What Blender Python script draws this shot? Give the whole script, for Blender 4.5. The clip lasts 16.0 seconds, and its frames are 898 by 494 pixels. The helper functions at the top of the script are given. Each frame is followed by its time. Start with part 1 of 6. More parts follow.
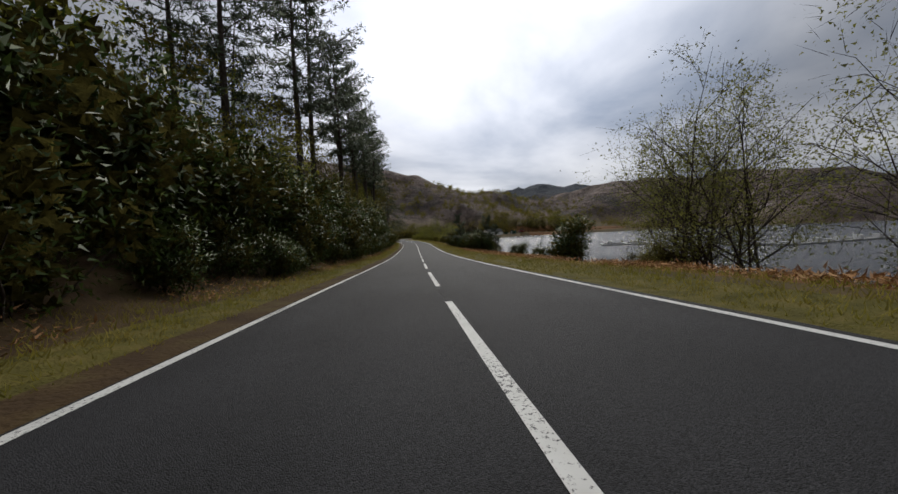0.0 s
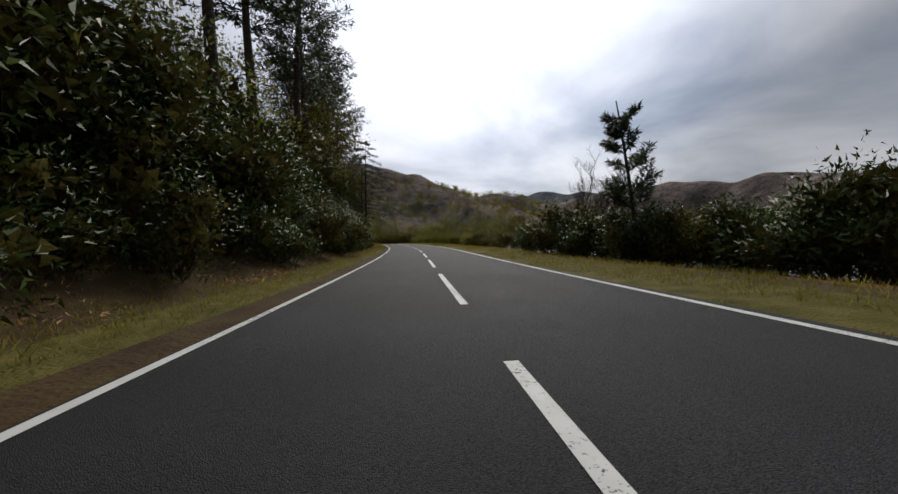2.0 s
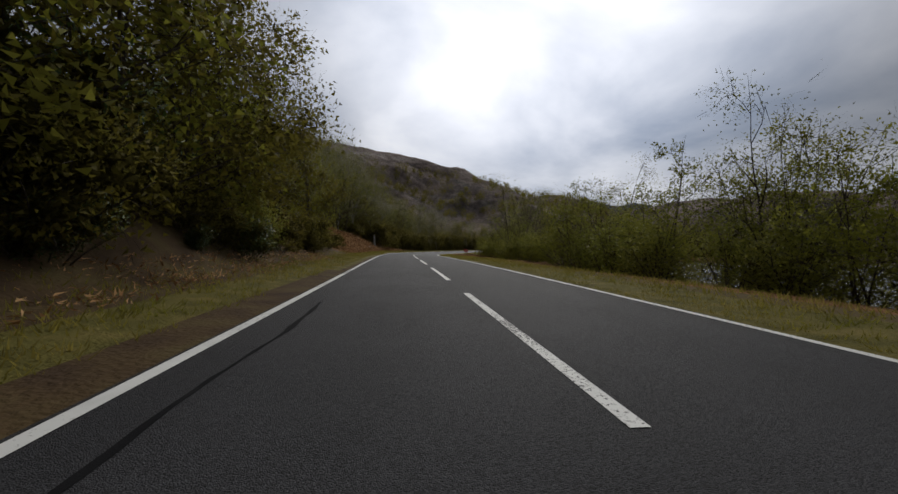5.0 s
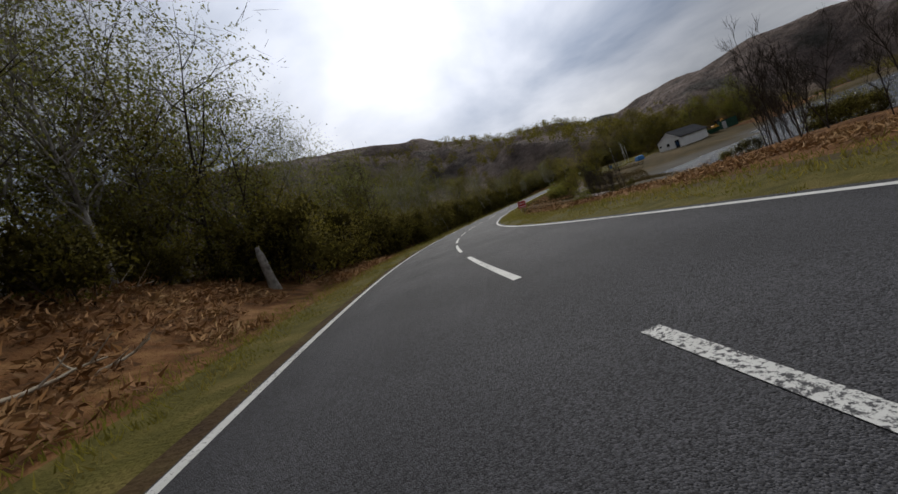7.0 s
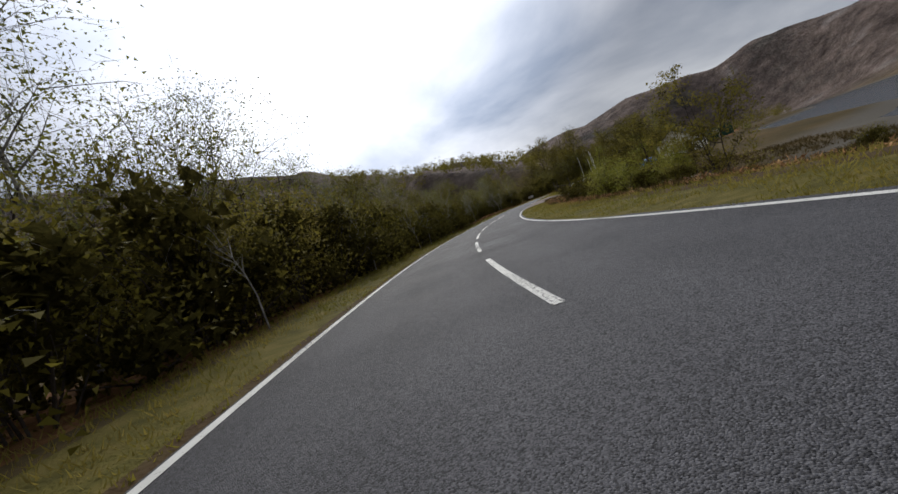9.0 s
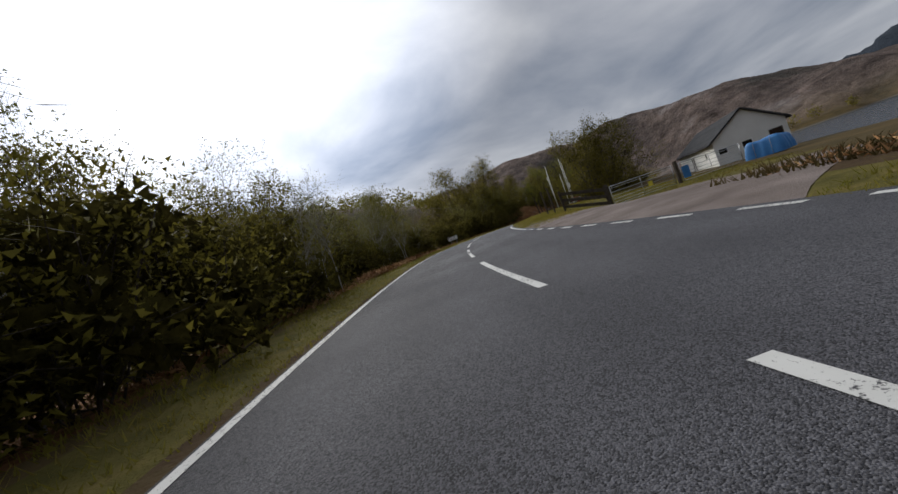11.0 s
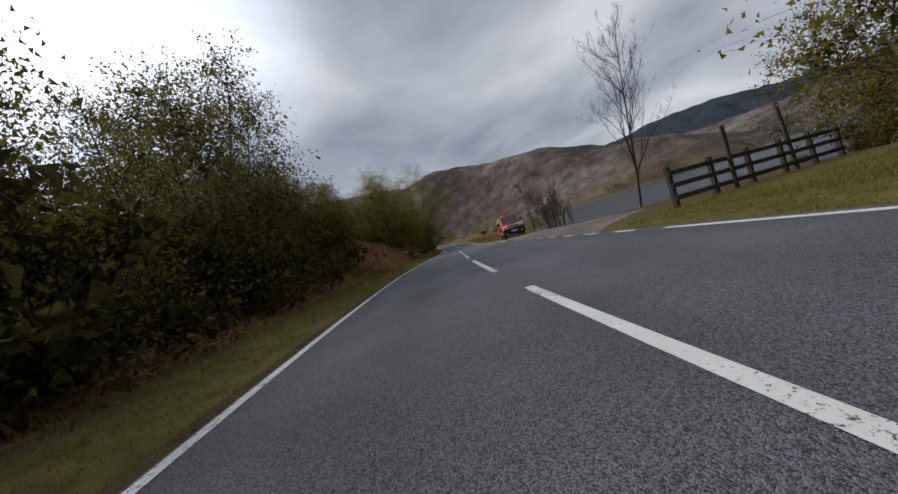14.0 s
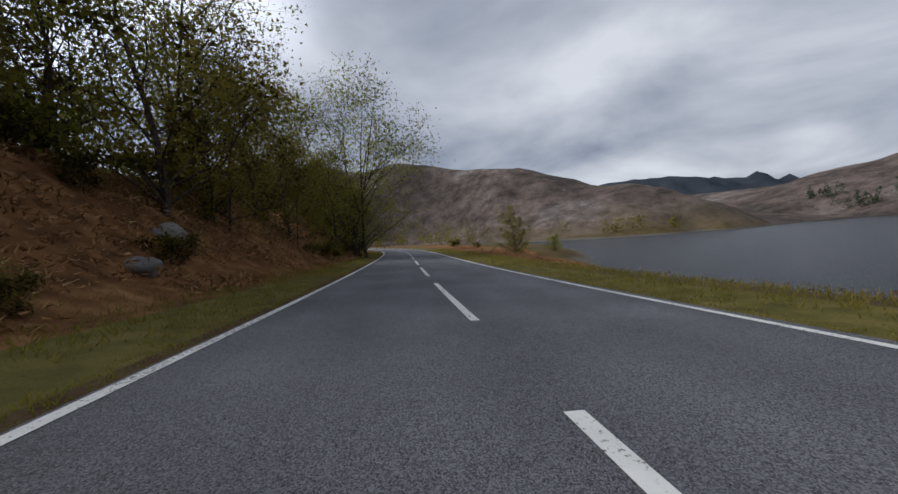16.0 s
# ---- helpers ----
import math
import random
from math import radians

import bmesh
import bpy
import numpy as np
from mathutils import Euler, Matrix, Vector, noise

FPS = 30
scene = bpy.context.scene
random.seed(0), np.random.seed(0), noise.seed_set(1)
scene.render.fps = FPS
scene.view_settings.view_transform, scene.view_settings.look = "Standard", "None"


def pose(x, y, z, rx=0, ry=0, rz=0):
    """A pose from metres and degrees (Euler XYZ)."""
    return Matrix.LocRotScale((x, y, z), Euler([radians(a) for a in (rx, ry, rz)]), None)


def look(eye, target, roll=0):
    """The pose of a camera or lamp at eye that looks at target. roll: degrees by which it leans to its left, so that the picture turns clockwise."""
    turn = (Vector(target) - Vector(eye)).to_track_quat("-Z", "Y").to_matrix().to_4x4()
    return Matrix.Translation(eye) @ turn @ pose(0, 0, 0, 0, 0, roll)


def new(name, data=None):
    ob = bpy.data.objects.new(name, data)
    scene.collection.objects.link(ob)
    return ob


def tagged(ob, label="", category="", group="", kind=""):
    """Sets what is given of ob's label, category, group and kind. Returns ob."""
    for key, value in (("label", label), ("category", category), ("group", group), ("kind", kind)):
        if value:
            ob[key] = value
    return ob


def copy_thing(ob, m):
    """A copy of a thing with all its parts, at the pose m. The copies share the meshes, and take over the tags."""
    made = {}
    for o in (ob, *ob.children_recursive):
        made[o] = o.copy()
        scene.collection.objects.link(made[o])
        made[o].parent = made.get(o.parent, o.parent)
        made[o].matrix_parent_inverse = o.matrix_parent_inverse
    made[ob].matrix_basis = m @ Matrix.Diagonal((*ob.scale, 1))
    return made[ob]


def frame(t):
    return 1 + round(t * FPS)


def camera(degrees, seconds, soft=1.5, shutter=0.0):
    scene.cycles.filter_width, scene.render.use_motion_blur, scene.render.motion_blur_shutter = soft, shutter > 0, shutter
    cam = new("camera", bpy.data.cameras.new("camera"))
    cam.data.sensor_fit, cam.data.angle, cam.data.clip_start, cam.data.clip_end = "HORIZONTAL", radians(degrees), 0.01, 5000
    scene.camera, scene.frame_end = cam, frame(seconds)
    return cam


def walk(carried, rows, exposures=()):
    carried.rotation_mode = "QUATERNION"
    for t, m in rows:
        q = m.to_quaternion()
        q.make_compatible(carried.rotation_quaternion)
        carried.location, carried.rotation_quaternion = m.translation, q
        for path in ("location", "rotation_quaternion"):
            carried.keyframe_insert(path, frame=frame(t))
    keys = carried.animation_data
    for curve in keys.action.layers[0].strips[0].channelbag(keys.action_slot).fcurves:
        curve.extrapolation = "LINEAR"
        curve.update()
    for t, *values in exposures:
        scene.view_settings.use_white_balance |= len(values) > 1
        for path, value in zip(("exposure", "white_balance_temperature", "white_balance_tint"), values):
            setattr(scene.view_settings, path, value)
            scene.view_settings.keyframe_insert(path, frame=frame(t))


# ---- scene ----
# the camera: its lens, and its ride along the road
ROWS = [
    (0.0, pose(-0.64, 7.81, 0.780, 88.18, 2.59, -6.45)),
    (0.5, pose(-0.41, 21.59, 0.300, 87.76, 2.79, -6.40)),
    (1.0, pose(-0.08, 37.61, -0.190, 88.86, 3.93, -6.22)),
    (1.5, pose(0.19, 51.05, -0.416, 88.55, 2.93, -6.40)),
    (2.0, pose(0.45, 65.84, -0.574, 89.28, 1.64, -6.46)),
    (2.5, pose(0.55, 80.51, -0.552, 89.85, -1.87, -6.21)),
    (3.0, pose(0.50, 94.95, -0.466, 90.93, -3.31, -5.40)),
    (3.5, pose(0.28, 109.09, -0.287, 91.28, -3.27, -4.37)),
    (4.0, pose(-0.34, 122.91, -0.117, 90.82, -4.35, -3.67)),
    (4.5, pose(-1.00, 137.30, 0.022, 90.82, -4.43, -2.69)),
    (4.9, pose(-1.88, 148.10, 0.130, 90.45, -2.55, -1.58)),
    (5.3, pose(-2.87, 158.62, 0.199, 89.54, 2.10, -0.41)),
    (5.7, pose(-3.95, 168.91, 0.272, 88.36, 8.05, 0.37)),
    (6.1, pose(-5.03, 179.00, 0.310, 87.17, 13.81, 0.35)),
    (6.5, pose(-6.01, 188.94, 0.303, 86.27, 17.89, -0.66)),
    (6.8, pose(-6.60, 196.33, 0.276, 86.02, 18.98, -2.02)),
    (7.0, pose(-6.78, 201.46, 0.224, 86.93, 19.97, -3.80)),
    (7.5, pose(-6.65, 213.36, 0.163, 86.69, 17.48, -7.83)),
    (8.0, pose(-5.77, 225.64, 0.108, 87.42, 16.03, -11.81)),
    (8.5, pose(-4.13, 236.72, 0.130, 88.09, 17.68, -15.12)),
    (9.0, pose(-1.63, 247.98, 0.127, 88.41, 20.61, -19.31)),
    (9.4, pose(1.13, 256.52, 0.214, 88.56, 20.57, -23.44)),
    (9.8, pose(4.37, 264.75, 0.338, 88.94, 20.46, -27.44)),
    (10.3, pose(9.07, 274.66, 0.527, 89.58, 20.27, -32.12)),
    (10.7, pose(13.33, 282.34, 0.703, 90.08, 20.13, -35.67)),
    (11.1, pose(18.06, 289.82, 0.904, 90.46, 20.01, -39.14)),
    (11.5, pose(23.34, 297.10, 1.144, 90.61, 19.97, -42.71)),
    (12.0, pose(30.94, 305.79, 1.556, 90.03, 19.01, -48.96)),
    (12.5, pose(38.92, 313.46, 1.832, 90.05, 16.09, -53.53)),
    (13.0, pose(47.49, 320.35, 1.899, 89.08, 19.17, -57.78)),
    (13.5, pose(56.76, 326.63, 2.018, 88.63, 19.18, -62.57)),
    (14.0, pose(68.05, 332.97, 2.010, 88.69, 18.23, -66.98)),
    (14.5, pose(77.85, 337.89, 1.962, 87.96, 18.26, -69.79)),
    (15.0, pose(88.47, 342.63, 1.825, 88.13, 14.89, -72.71)),
    (15.5, pose(99.12, 346.95, 1.518, 88.25, 10.26, -74.37)),
    (16.0, pose(112.19, 351.98, 1.142, 88.77, 4.06, -74.69)),
]
EXPOSURES = [(0.0, -0.08, 6600, 9), (1.5, 0.02, 6600, 9), (3.0, 0.10, 6600, 9), (3.5, -0.10, 6600, 9), (4.5, -0.28, 6600, 9), (7.0, -0.15, 6550, 9), (9.0, 0.28, 6500, 9), (12.0, 0.15, 6450, 9), (14.0, 0.40, 6350, 9), (16.0, 0.50, 6250, 9)]

cam = camera(99.43, 16.0, soft=1.5, shutter=0.0)
walk(cam, ROWS, EXPOSURES)

# bends (per 1000 m, every 12 m), grades and banks (per cent, every 24 and 48 m)
BEND = [-1.05, -1.00, -0.93, -0.66, -0.05, 0.37, 0.06, -0.20, 0.53, 1.63, 2.25, 2.07, 1.70, 1.38, 1.16, 0.51, -0.89, -2.93, -5.12, -6.56, -7.41, -8.05, -7.96, -7.29, -6.49, -6.24, -6.77, -7.83, -8.77, -8.74, -7.42, -5.17, -2.87, -0.89, 0.19, 0.05, -0.50, -0.31, 0.75, 2.06, 3.00, 3.37, 3.26, 2.88, 2.36, 1.83, 1.32, 0.89, 0.54, 0.26, 0.05, -0.12]
GRADE = [-2.44, -3.31, -3.22, -1.87, 0.14, 1.35, 0.89, 1.02, 0.61, -0.44, -0.69, 0.31, 1.60, 2.29, 3.34, 0.98, -0.36, -2.26, -2.85, -0.91, -0.20, 0.04, 0.03, 0.02, 0.02, 0.01, 0.01]
BANK = [0.7, 1.0, 1.4, 2.2, 1.8, -0.6, -3.7, -3.2, -0.6, -5.0, -2.9, -1.0, -0.5, -0.3]


# ---- world, sun, exposure ----
SUN_AZ, SUN_EL = radians(12), radians(38)      # clockwise from +y
SUN_DIR = Vector((math.sin(SUN_AZ) * math.cos(SUN_EL), math.cos(SUN_AZ) * math.cos(SUN_EL), math.sin(SUN_EL)))


def make_world():
    w = bpy.data.worlds.new("overcast")
    scene.world = w
    w.use_nodes = True
    nt = w.node_tree
    nt.nodes.clear()
    N, L = nt.nodes.new, nt.links.new
    out, bg = N("ShaderNodeOutputWorld"), N("ShaderNodeBackground")
    sky = N("ShaderNodeTexSky")
    sky.sky_type, sky.sun_disc = "NISHITA", False
    sky.sun_elevation, sky.sun_rotation = SUN_EL, SUN_AZ
    tc = N("ShaderNodeTexCoord")
    # flatten the direction on a cloud layer overhead
    sep = N("ShaderNodeSeparateXYZ")
    L(tc.outputs["Generated"], sep.inputs[0])
    up = N("ShaderNodeMath"); up.operation = "MAXIMUM"; up.inputs[1].default_value = 0.0
    L(sep.outputs["Z"], up.inputs[0])
    add = N("ShaderNodeMath"); add.operation = "ADD"; add.inputs[1].default_value = 0.22
    L(up.outputs[0], add.inputs[0])
    dx = N("ShaderNodeMath"); dx.operation = "DIVIDE"
    dy = N("ShaderNodeMath"); dy.operation = "DIVIDE"
    L(sep.outputs["X"], dx.inputs[0]); L(add.outputs[0], dx.inputs[1])
    L(sep.outputs["Y"], dy.inputs[0]); L(add.outputs[0], dy.inputs[1])
    com = N("ShaderNodeCombineXYZ")
    L(dx.outputs[0], com.inputs[0]); L(dy.outputs[0], com.inputs[1])
    n1 = N("ShaderNodeTexNoise")
    n1.inputs["Scale"].default_value, n1.inputs["Detail"].default_value = 0.95, 7
    n1.inputs["Roughness"].default_value, n1.inputs["Distortion"].default_value = 0.5, 0.35
    L(com.outputs[0], n1.inputs["Vector"])
    ramp = N("ShaderNodeValToRGB")
    e = ramp.color_ramp.elements
    e[0].position, e[0].color = 0.32, (0.205, 0.24, 0.315, 1)
    e[1].position, e[1].color = 0.70, (0.725, 0.735, 0.775, 1)
    m = e.new(0.52); m.color = (0.46, 0.48, 0.54, 1)
    L(n1.outputs["Fac"], ramp.inputs[0])
    # the veil is brighter round the hidden sun
    dot = N("ShaderNodeVectorMath"); dot.operation = "DOT_PRODUCT"
    dot.inputs[1].default_value = SUN_DIR
    L(tc.outputs["Generated"], dot.inputs[0])
    mr = N("ShaderNodeMapRange"); mr.interpolation_type = "SMOOTHSTEP"
    mr.inputs["From Min"].default_value, mr.inputs["From Max"].default_value = 0.74, 1.0
    mr.inputs["To Min"].default_value, mr.inputs["To Max"].default_value = 0.70, 2.6
    L(dot.outputs["Value"], mr.inputs["Value"])
    mul = N("ShaderNodeVectorMath"); mul.operation = "SCALE"
    L(ramp.outputs["Color"], mul.inputs[0]); L(mr.outputs["Result"], mul.inputs["Scale"])
    skys = N("ShaderNodeVectorMath"); skys.operation = "SCALE"; skys.inputs["Scale"].default_value = 0.08
    L(sky.outputs["Color"], skys.inputs[0])
    mix = N("ShaderNodeMix"); mix.data_type = "RGBA"; mix.inputs["Factor"].default_value = 0.94
    L(skys.outputs[0], mix.inputs["A"]); L(mul.outputs[0], mix.inputs["B"])
    L(mix.outputs["Result"], bg.inputs["Color"])
    bg.inputs["Strength"].default_value = 1.0
    L(bg.outputs[0], out.inputs[0])


make_world()
sun = new("sun", bpy.data.lights.new("sun", "SUN"))
sun.data.energy, sun.data.angle, sun.data.color = 2.0, radians(20), (1.0, 0.95, 0.86)
sun.matrix_world = look(SUN_DIR * 300, (0, 0, 0))


# ---- materials ----
def material(name, colours, scale=1.0, rough=0.85, bump=0.0, bump_scale=30.0, spec=0.3, metal=0.0, mid=0.5, spread=0.25, rand=0.0, trans=0.0, detail=6):
    """colours: two or three base colours, mixed by noise in metres; rand: how much Object Info's Random shifts the value."""
    m = bpy.data.materials.new(name)
    m.use_nodes = True
    nt = m.node_tree
    N, L = nt.nodes.new, nt.links.new
    b = nt.nodes["Principled BSDF"]
    b.inputs["Roughness"].default_value, b.inputs["Metallic"].default_value = rough, metal
    b.inputs["Specular IOR Level"].default_value = spec
    geo = N("ShaderNodeNewGeometry")
    n = N("ShaderNodeTexNoise")
    n.inputs["Scale"].default_value, n.inputs["Detail"].default_value = scale, detail
    L(geo.outputs["Position"], n.inputs["Vector"])
    r = N("ShaderNodeValToRGB")
    e = r.color_ramp.elements
    e[0].position, e[1].position = mid - spread, mid + spread
    e[0].color, e[1].color = (*colours[0], 1), (*colours[-1], 1)
    if len(colours) == 3:
        k = e.new(mid); k.color = (*colours[1], 1)
    L(n.outputs["Fac"], r.inputs[0])
    col = r.outputs["Color"]
    if rand:
        oi = N("ShaderNodeObjectInfo")
        isl = N("ShaderNodeMath"); isl.operation = "ADD"
        L(oi.outputs["Random"], isl.inputs[0]); L(geo.outputs["Random Per Island"], isl.inputs[1])
        mr = N("ShaderNodeMapRange")
        mr.inputs["From Max"].default_value = 2.0
        mr.inputs["To Min"].default_value, mr.inputs["To Max"].default_value = 1 - rand, 1 + rand
        L(isl.outputs[0], mr.inputs["Value"])
        hs = N("ShaderNodeHueSaturation")
        L(mr.outputs[0], hs.inputs["Value"]); L(col, hs.inputs["Color"])
        col = hs.outputs["Color"]
    L(col, b.inputs["Base Color"])
    if bump:
        n2 = N("ShaderNodeTexNoise")
        n2.inputs["Scale"].default_value, n2.inputs["Detail"].default_value = bump_scale, 5
        L(geo.outputs["Position"], n2.inputs["Vector"])
        bp = N("ShaderNodeBump"); bp.inputs["Strength"].default_value, bp.inputs["Distance"].default_value = bump, 0.05
        L(n2.outputs["Fac"], bp.inputs["Height"]); L(bp.outputs[0], b.inputs["Normal"])
    if trans:
        tr = N("ShaderNodeBsdfTranslucent"); mx = N("ShaderNodeMixShader"); mx.inputs[0].default_value = trans
        L(col, tr.inputs["Color"]); L(b.outputs[0], mx.inputs[1]); L(tr.outputs[0], mx.inputs[2])
        L(mx.outputs[0], nt.nodes["Material Output"].inputs["Surface"])
    return m


def asphalt_material(name, k):
    m = material(name, [(0.036 * k, 0.036 * k, 0.041 * k), (0.050 * k, 0.050 * k, 0.056 * k), (0.066 * k, 0.066 * k, 0.073 * k)], 0.35, 0.8, spec=0.2)
    nt = m.node_tree
    N, L = nt.nodes.new, nt.links.new
    b = nt.nodes["Principled BSDF"]
    old = b.inputs["Base Color"].links[0].from_socket
    geo = N("ShaderNodeNewGeometry")
    v = N("ShaderNodeTexVoronoi"); v.inputs["Scale"].default_value = 120
    L(geo.outputs["Position"], v.inputs["Vector"])
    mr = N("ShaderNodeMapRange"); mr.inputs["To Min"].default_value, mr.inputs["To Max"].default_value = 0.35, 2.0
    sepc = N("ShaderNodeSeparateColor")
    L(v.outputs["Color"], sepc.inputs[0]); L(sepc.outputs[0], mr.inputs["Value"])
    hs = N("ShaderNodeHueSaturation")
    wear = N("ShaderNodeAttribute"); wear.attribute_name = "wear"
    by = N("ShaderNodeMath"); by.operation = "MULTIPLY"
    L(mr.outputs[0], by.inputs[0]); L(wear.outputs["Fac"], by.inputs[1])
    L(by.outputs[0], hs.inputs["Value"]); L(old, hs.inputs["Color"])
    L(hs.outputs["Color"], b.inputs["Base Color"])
    bp = N("ShaderNodeBump"); bp.inputs["Strength"].default_value, bp.inputs["Distance"].default_value = 0.75, 0.009
    L(v.outputs["Distance"], bp.inputs["Height"]); bp.invert = True
    L(bp.outputs[0], b.inputs["Normal"])
    return m


def paint_material():
    """White road paint, worn through to the stone in places."""
    m = material("road_paint", [(0.52, 0.52, 0.50), (0.64, 0.64, 0.62)], 3.0, 0.7, spec=0.3)
    nt = m.node_tree
    N, L = nt.nodes.new, nt.links.new
    b = nt.nodes["Principled BSDF"]
    old = b.inputs["Base Color"].links[0].from_socket
    geo = N("ShaderNodeNewGeometry")
    n = N("ShaderNodeTexNoise"); n.inputs["Scale"].default_value, n.inputs["Detail"].default_value, n.inputs["Roughness"].default_value = 28, 6, 0.75
    L(geo.outputs["Position"], n.inputs["Vector"])
    n0 = N("ShaderNodeTexNoise"); n0.inputs["Scale"].default_value = 0.35
    L(geo.outputs["Position"], n0.inputs["Vector"])
    ad = N("ShaderNodeMath"); ad.operation = "MULTIPLY_ADD"; ad.inputs[1].default_value = 0.45
    L(n0.outputs["Fac"], ad.inputs[0]); L(n.outputs["Fac"], ad.inputs[2])
    r = N("ShaderNodeMapRange"); r.inputs["From Min"].default_value, r.inputs["From Max"].default_value = 0.785, 0.845
    L(ad.outputs[0], r.inputs["Value"])
    mx = N("ShaderNodeMix"); mx.data_type = "RGBA"; mx.inputs["B"].default_value = (0.05, 0.05, 0.055, 1)
    L(r.outputs[0], mx.inputs["Factor"]); L(old, mx.inputs["A"])
    L(mx.outputs["Result"], b.inputs["Base Color"])
    return m


def water_material():
    m = material("lake_water", [(0.012, 0.018, 0.026), (0.02, 0.028, 0.038)], 0.02, 0.25, spec=0.25)
    nt = m.node_tree
    N, L = nt.nodes.new, nt.links.new
    b = nt.nodes["Principled BSDF"]
    geo = N("ShaderNodeNewGeometry")
    n = N("ShaderNodeTexNoise"); n.inputs["Scale"].default_value, n.inputs["Detail"].default_value = 1.6, 6
    L(geo.outputs["Position"], n.inputs["Vector"])
    bp = N("ShaderNodeBump"); bp.inputs["Strength"].default_value, bp.inputs["Distance"].default_value = 1.0, 0.8
    L(n.outputs["Fac"], bp.inputs["Height"]); L(bp.outputs[0], b.inputs["Normal"])
    return m


def ground_material():
    """Grass near the road, russet bracken and heather by patches and on the hills, shingle by the water."""
    m = material("ground_cover", [(0.045, 0.036, 0.016), (0.075, 0.054, 0.022), (0.115, 0.078, 0.034)], 0.35, 0.95, 0.6, 6.0, spec=0.1)
    nt = m.node_tree
    N, L = nt.nodes.new, nt.links.new
    b = nt.nodes["Principled BSDF"]
    near = b.inputs["Base Color"].links[0].from_socket
    geo = N("ShaderNodeNewGeometry")
    sep = N("ShaderNodeSeparateXYZ"); L(geo.outputs["Position"], sep.inputs[0])
    n = N("ShaderNodeTexNoise"); n.inputs["Scale"].default_value, n.inputs["Detail"].default_value, n.inputs["Roughness"].default_value = 0.016, 10, 0.68
    L(geo.outputs["Position"], n.inputs["Vector"])
    r = N("ShaderNodeValToRGB"); e = r.color_ramp.elements
    e[0].position, e[0].color = 0.36, (0.088, 0.080, 0.070, 1)
    e[1].position, e[1].color = 0.66, (0.27, 0.235, 0.22, 1)
    k = e.new(0.46); k.color = (0.15, 0.118, 0.105, 1)
    k = e.new(0.56); k.color = (0.205, 0.158, 0.138, 1)
    L(n.outputs["Fac"], r.inputs[0])
    # heather, rock and scree at a finer scale
    hn = N("ShaderNodeTexNoise"); hn.inputs["Scale"].default_value, hn.inputs["Detail"].default_value, hn.inputs["Roughness"].default_value = 0.075, 9, 0.78
    L(geo.outputs["Position"], hn.inputs["Vector"])
    hm = N("ShaderNodeMapRange"); hm.inputs["From Min"].default_value, hm.inputs["From Max"].default_value = 0.36, 0.64
    hm.inputs["To Min"].default_value, hm.inputs["To Max"].default_value = 0.50, 1.55
    L(hn.outputs["Fac"], hm.inputs["Value"])
    hv = N("ShaderNodeHueSaturation"); L(hm.outputs[0], hv.inputs["Value"]); L(r.outputs["Color"], hv.inputs["Color"])
    mr = N("ShaderNodeMapRange"); mr.inputs["From Min"].default_value, mr.inputs["From Max"].default_value = 8, 24
    L(sep.outputs["Z"], mr.inputs["Value"])
    fx = N("ShaderNodeMapRange"); fx.inputs["From Min"].default_value, fx.inputs["From Max"].default_value = 290, 340
    L(sep.outputs["X"], fx.inputs["Value"])
    hi = N("ShaderNodeMath"); hi.operation = "MAXIMUM"
    L(mr.outputs[0], hi.inputs[0]); L(fx.outputs[0], hi.inputs[1])
    mx = N("ShaderNodeMix"); mx.data_type = "RGBA"
    L(hi.outputs[0], mx.inputs["Factor"]); L(near, mx.inputs["A"]); L(hv.outputs["Color"], mx.inputs["B"])
    # far mountains: blue haze and cloud shade painted into the colour by distance
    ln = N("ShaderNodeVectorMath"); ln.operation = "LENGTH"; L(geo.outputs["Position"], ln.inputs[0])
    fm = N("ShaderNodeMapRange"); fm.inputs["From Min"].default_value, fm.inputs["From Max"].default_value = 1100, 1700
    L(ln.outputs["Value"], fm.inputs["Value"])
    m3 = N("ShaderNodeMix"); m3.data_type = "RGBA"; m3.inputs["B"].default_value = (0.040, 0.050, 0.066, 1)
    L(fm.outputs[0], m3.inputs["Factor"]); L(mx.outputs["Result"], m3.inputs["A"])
    sh = N("ShaderNodeMapRange"); sh.inputs["From Min"].default_value, sh.inputs["From Max"].default_value = LAKE_Z + 0.9, LAKE_Z + 0.35
    L(sep.outputs["Z"], sh.inputs["Value"])
    m2 = N("ShaderNodeMix"); m2.data_type = "RGBA"; m2.inputs["B"].default_value = (0.10, 0.09, 0.075, 1)
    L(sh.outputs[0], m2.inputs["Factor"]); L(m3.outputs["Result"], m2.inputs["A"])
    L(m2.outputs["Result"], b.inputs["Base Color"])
    # crags on the hills
    cn = N("ShaderNodeTexNoise"); cn.inputs["Scale"].default_value, cn.inputs["Detail"].default_value, cn.inputs["Roughness"].default_value = 0.022, 12, 0.72
    L(geo.outputs["Position"], cn.inputs["Vector"])
    cb = N("ShaderNodeBump"); cb.inputs["Distance"].default_value = 26.0
    L(cn.outputs["Fac"], cb.inputs["Height"]); L(hi.outputs[0], cb.inputs["Strength"])
    fine = b.inputs["Normal"].links[0].from_node
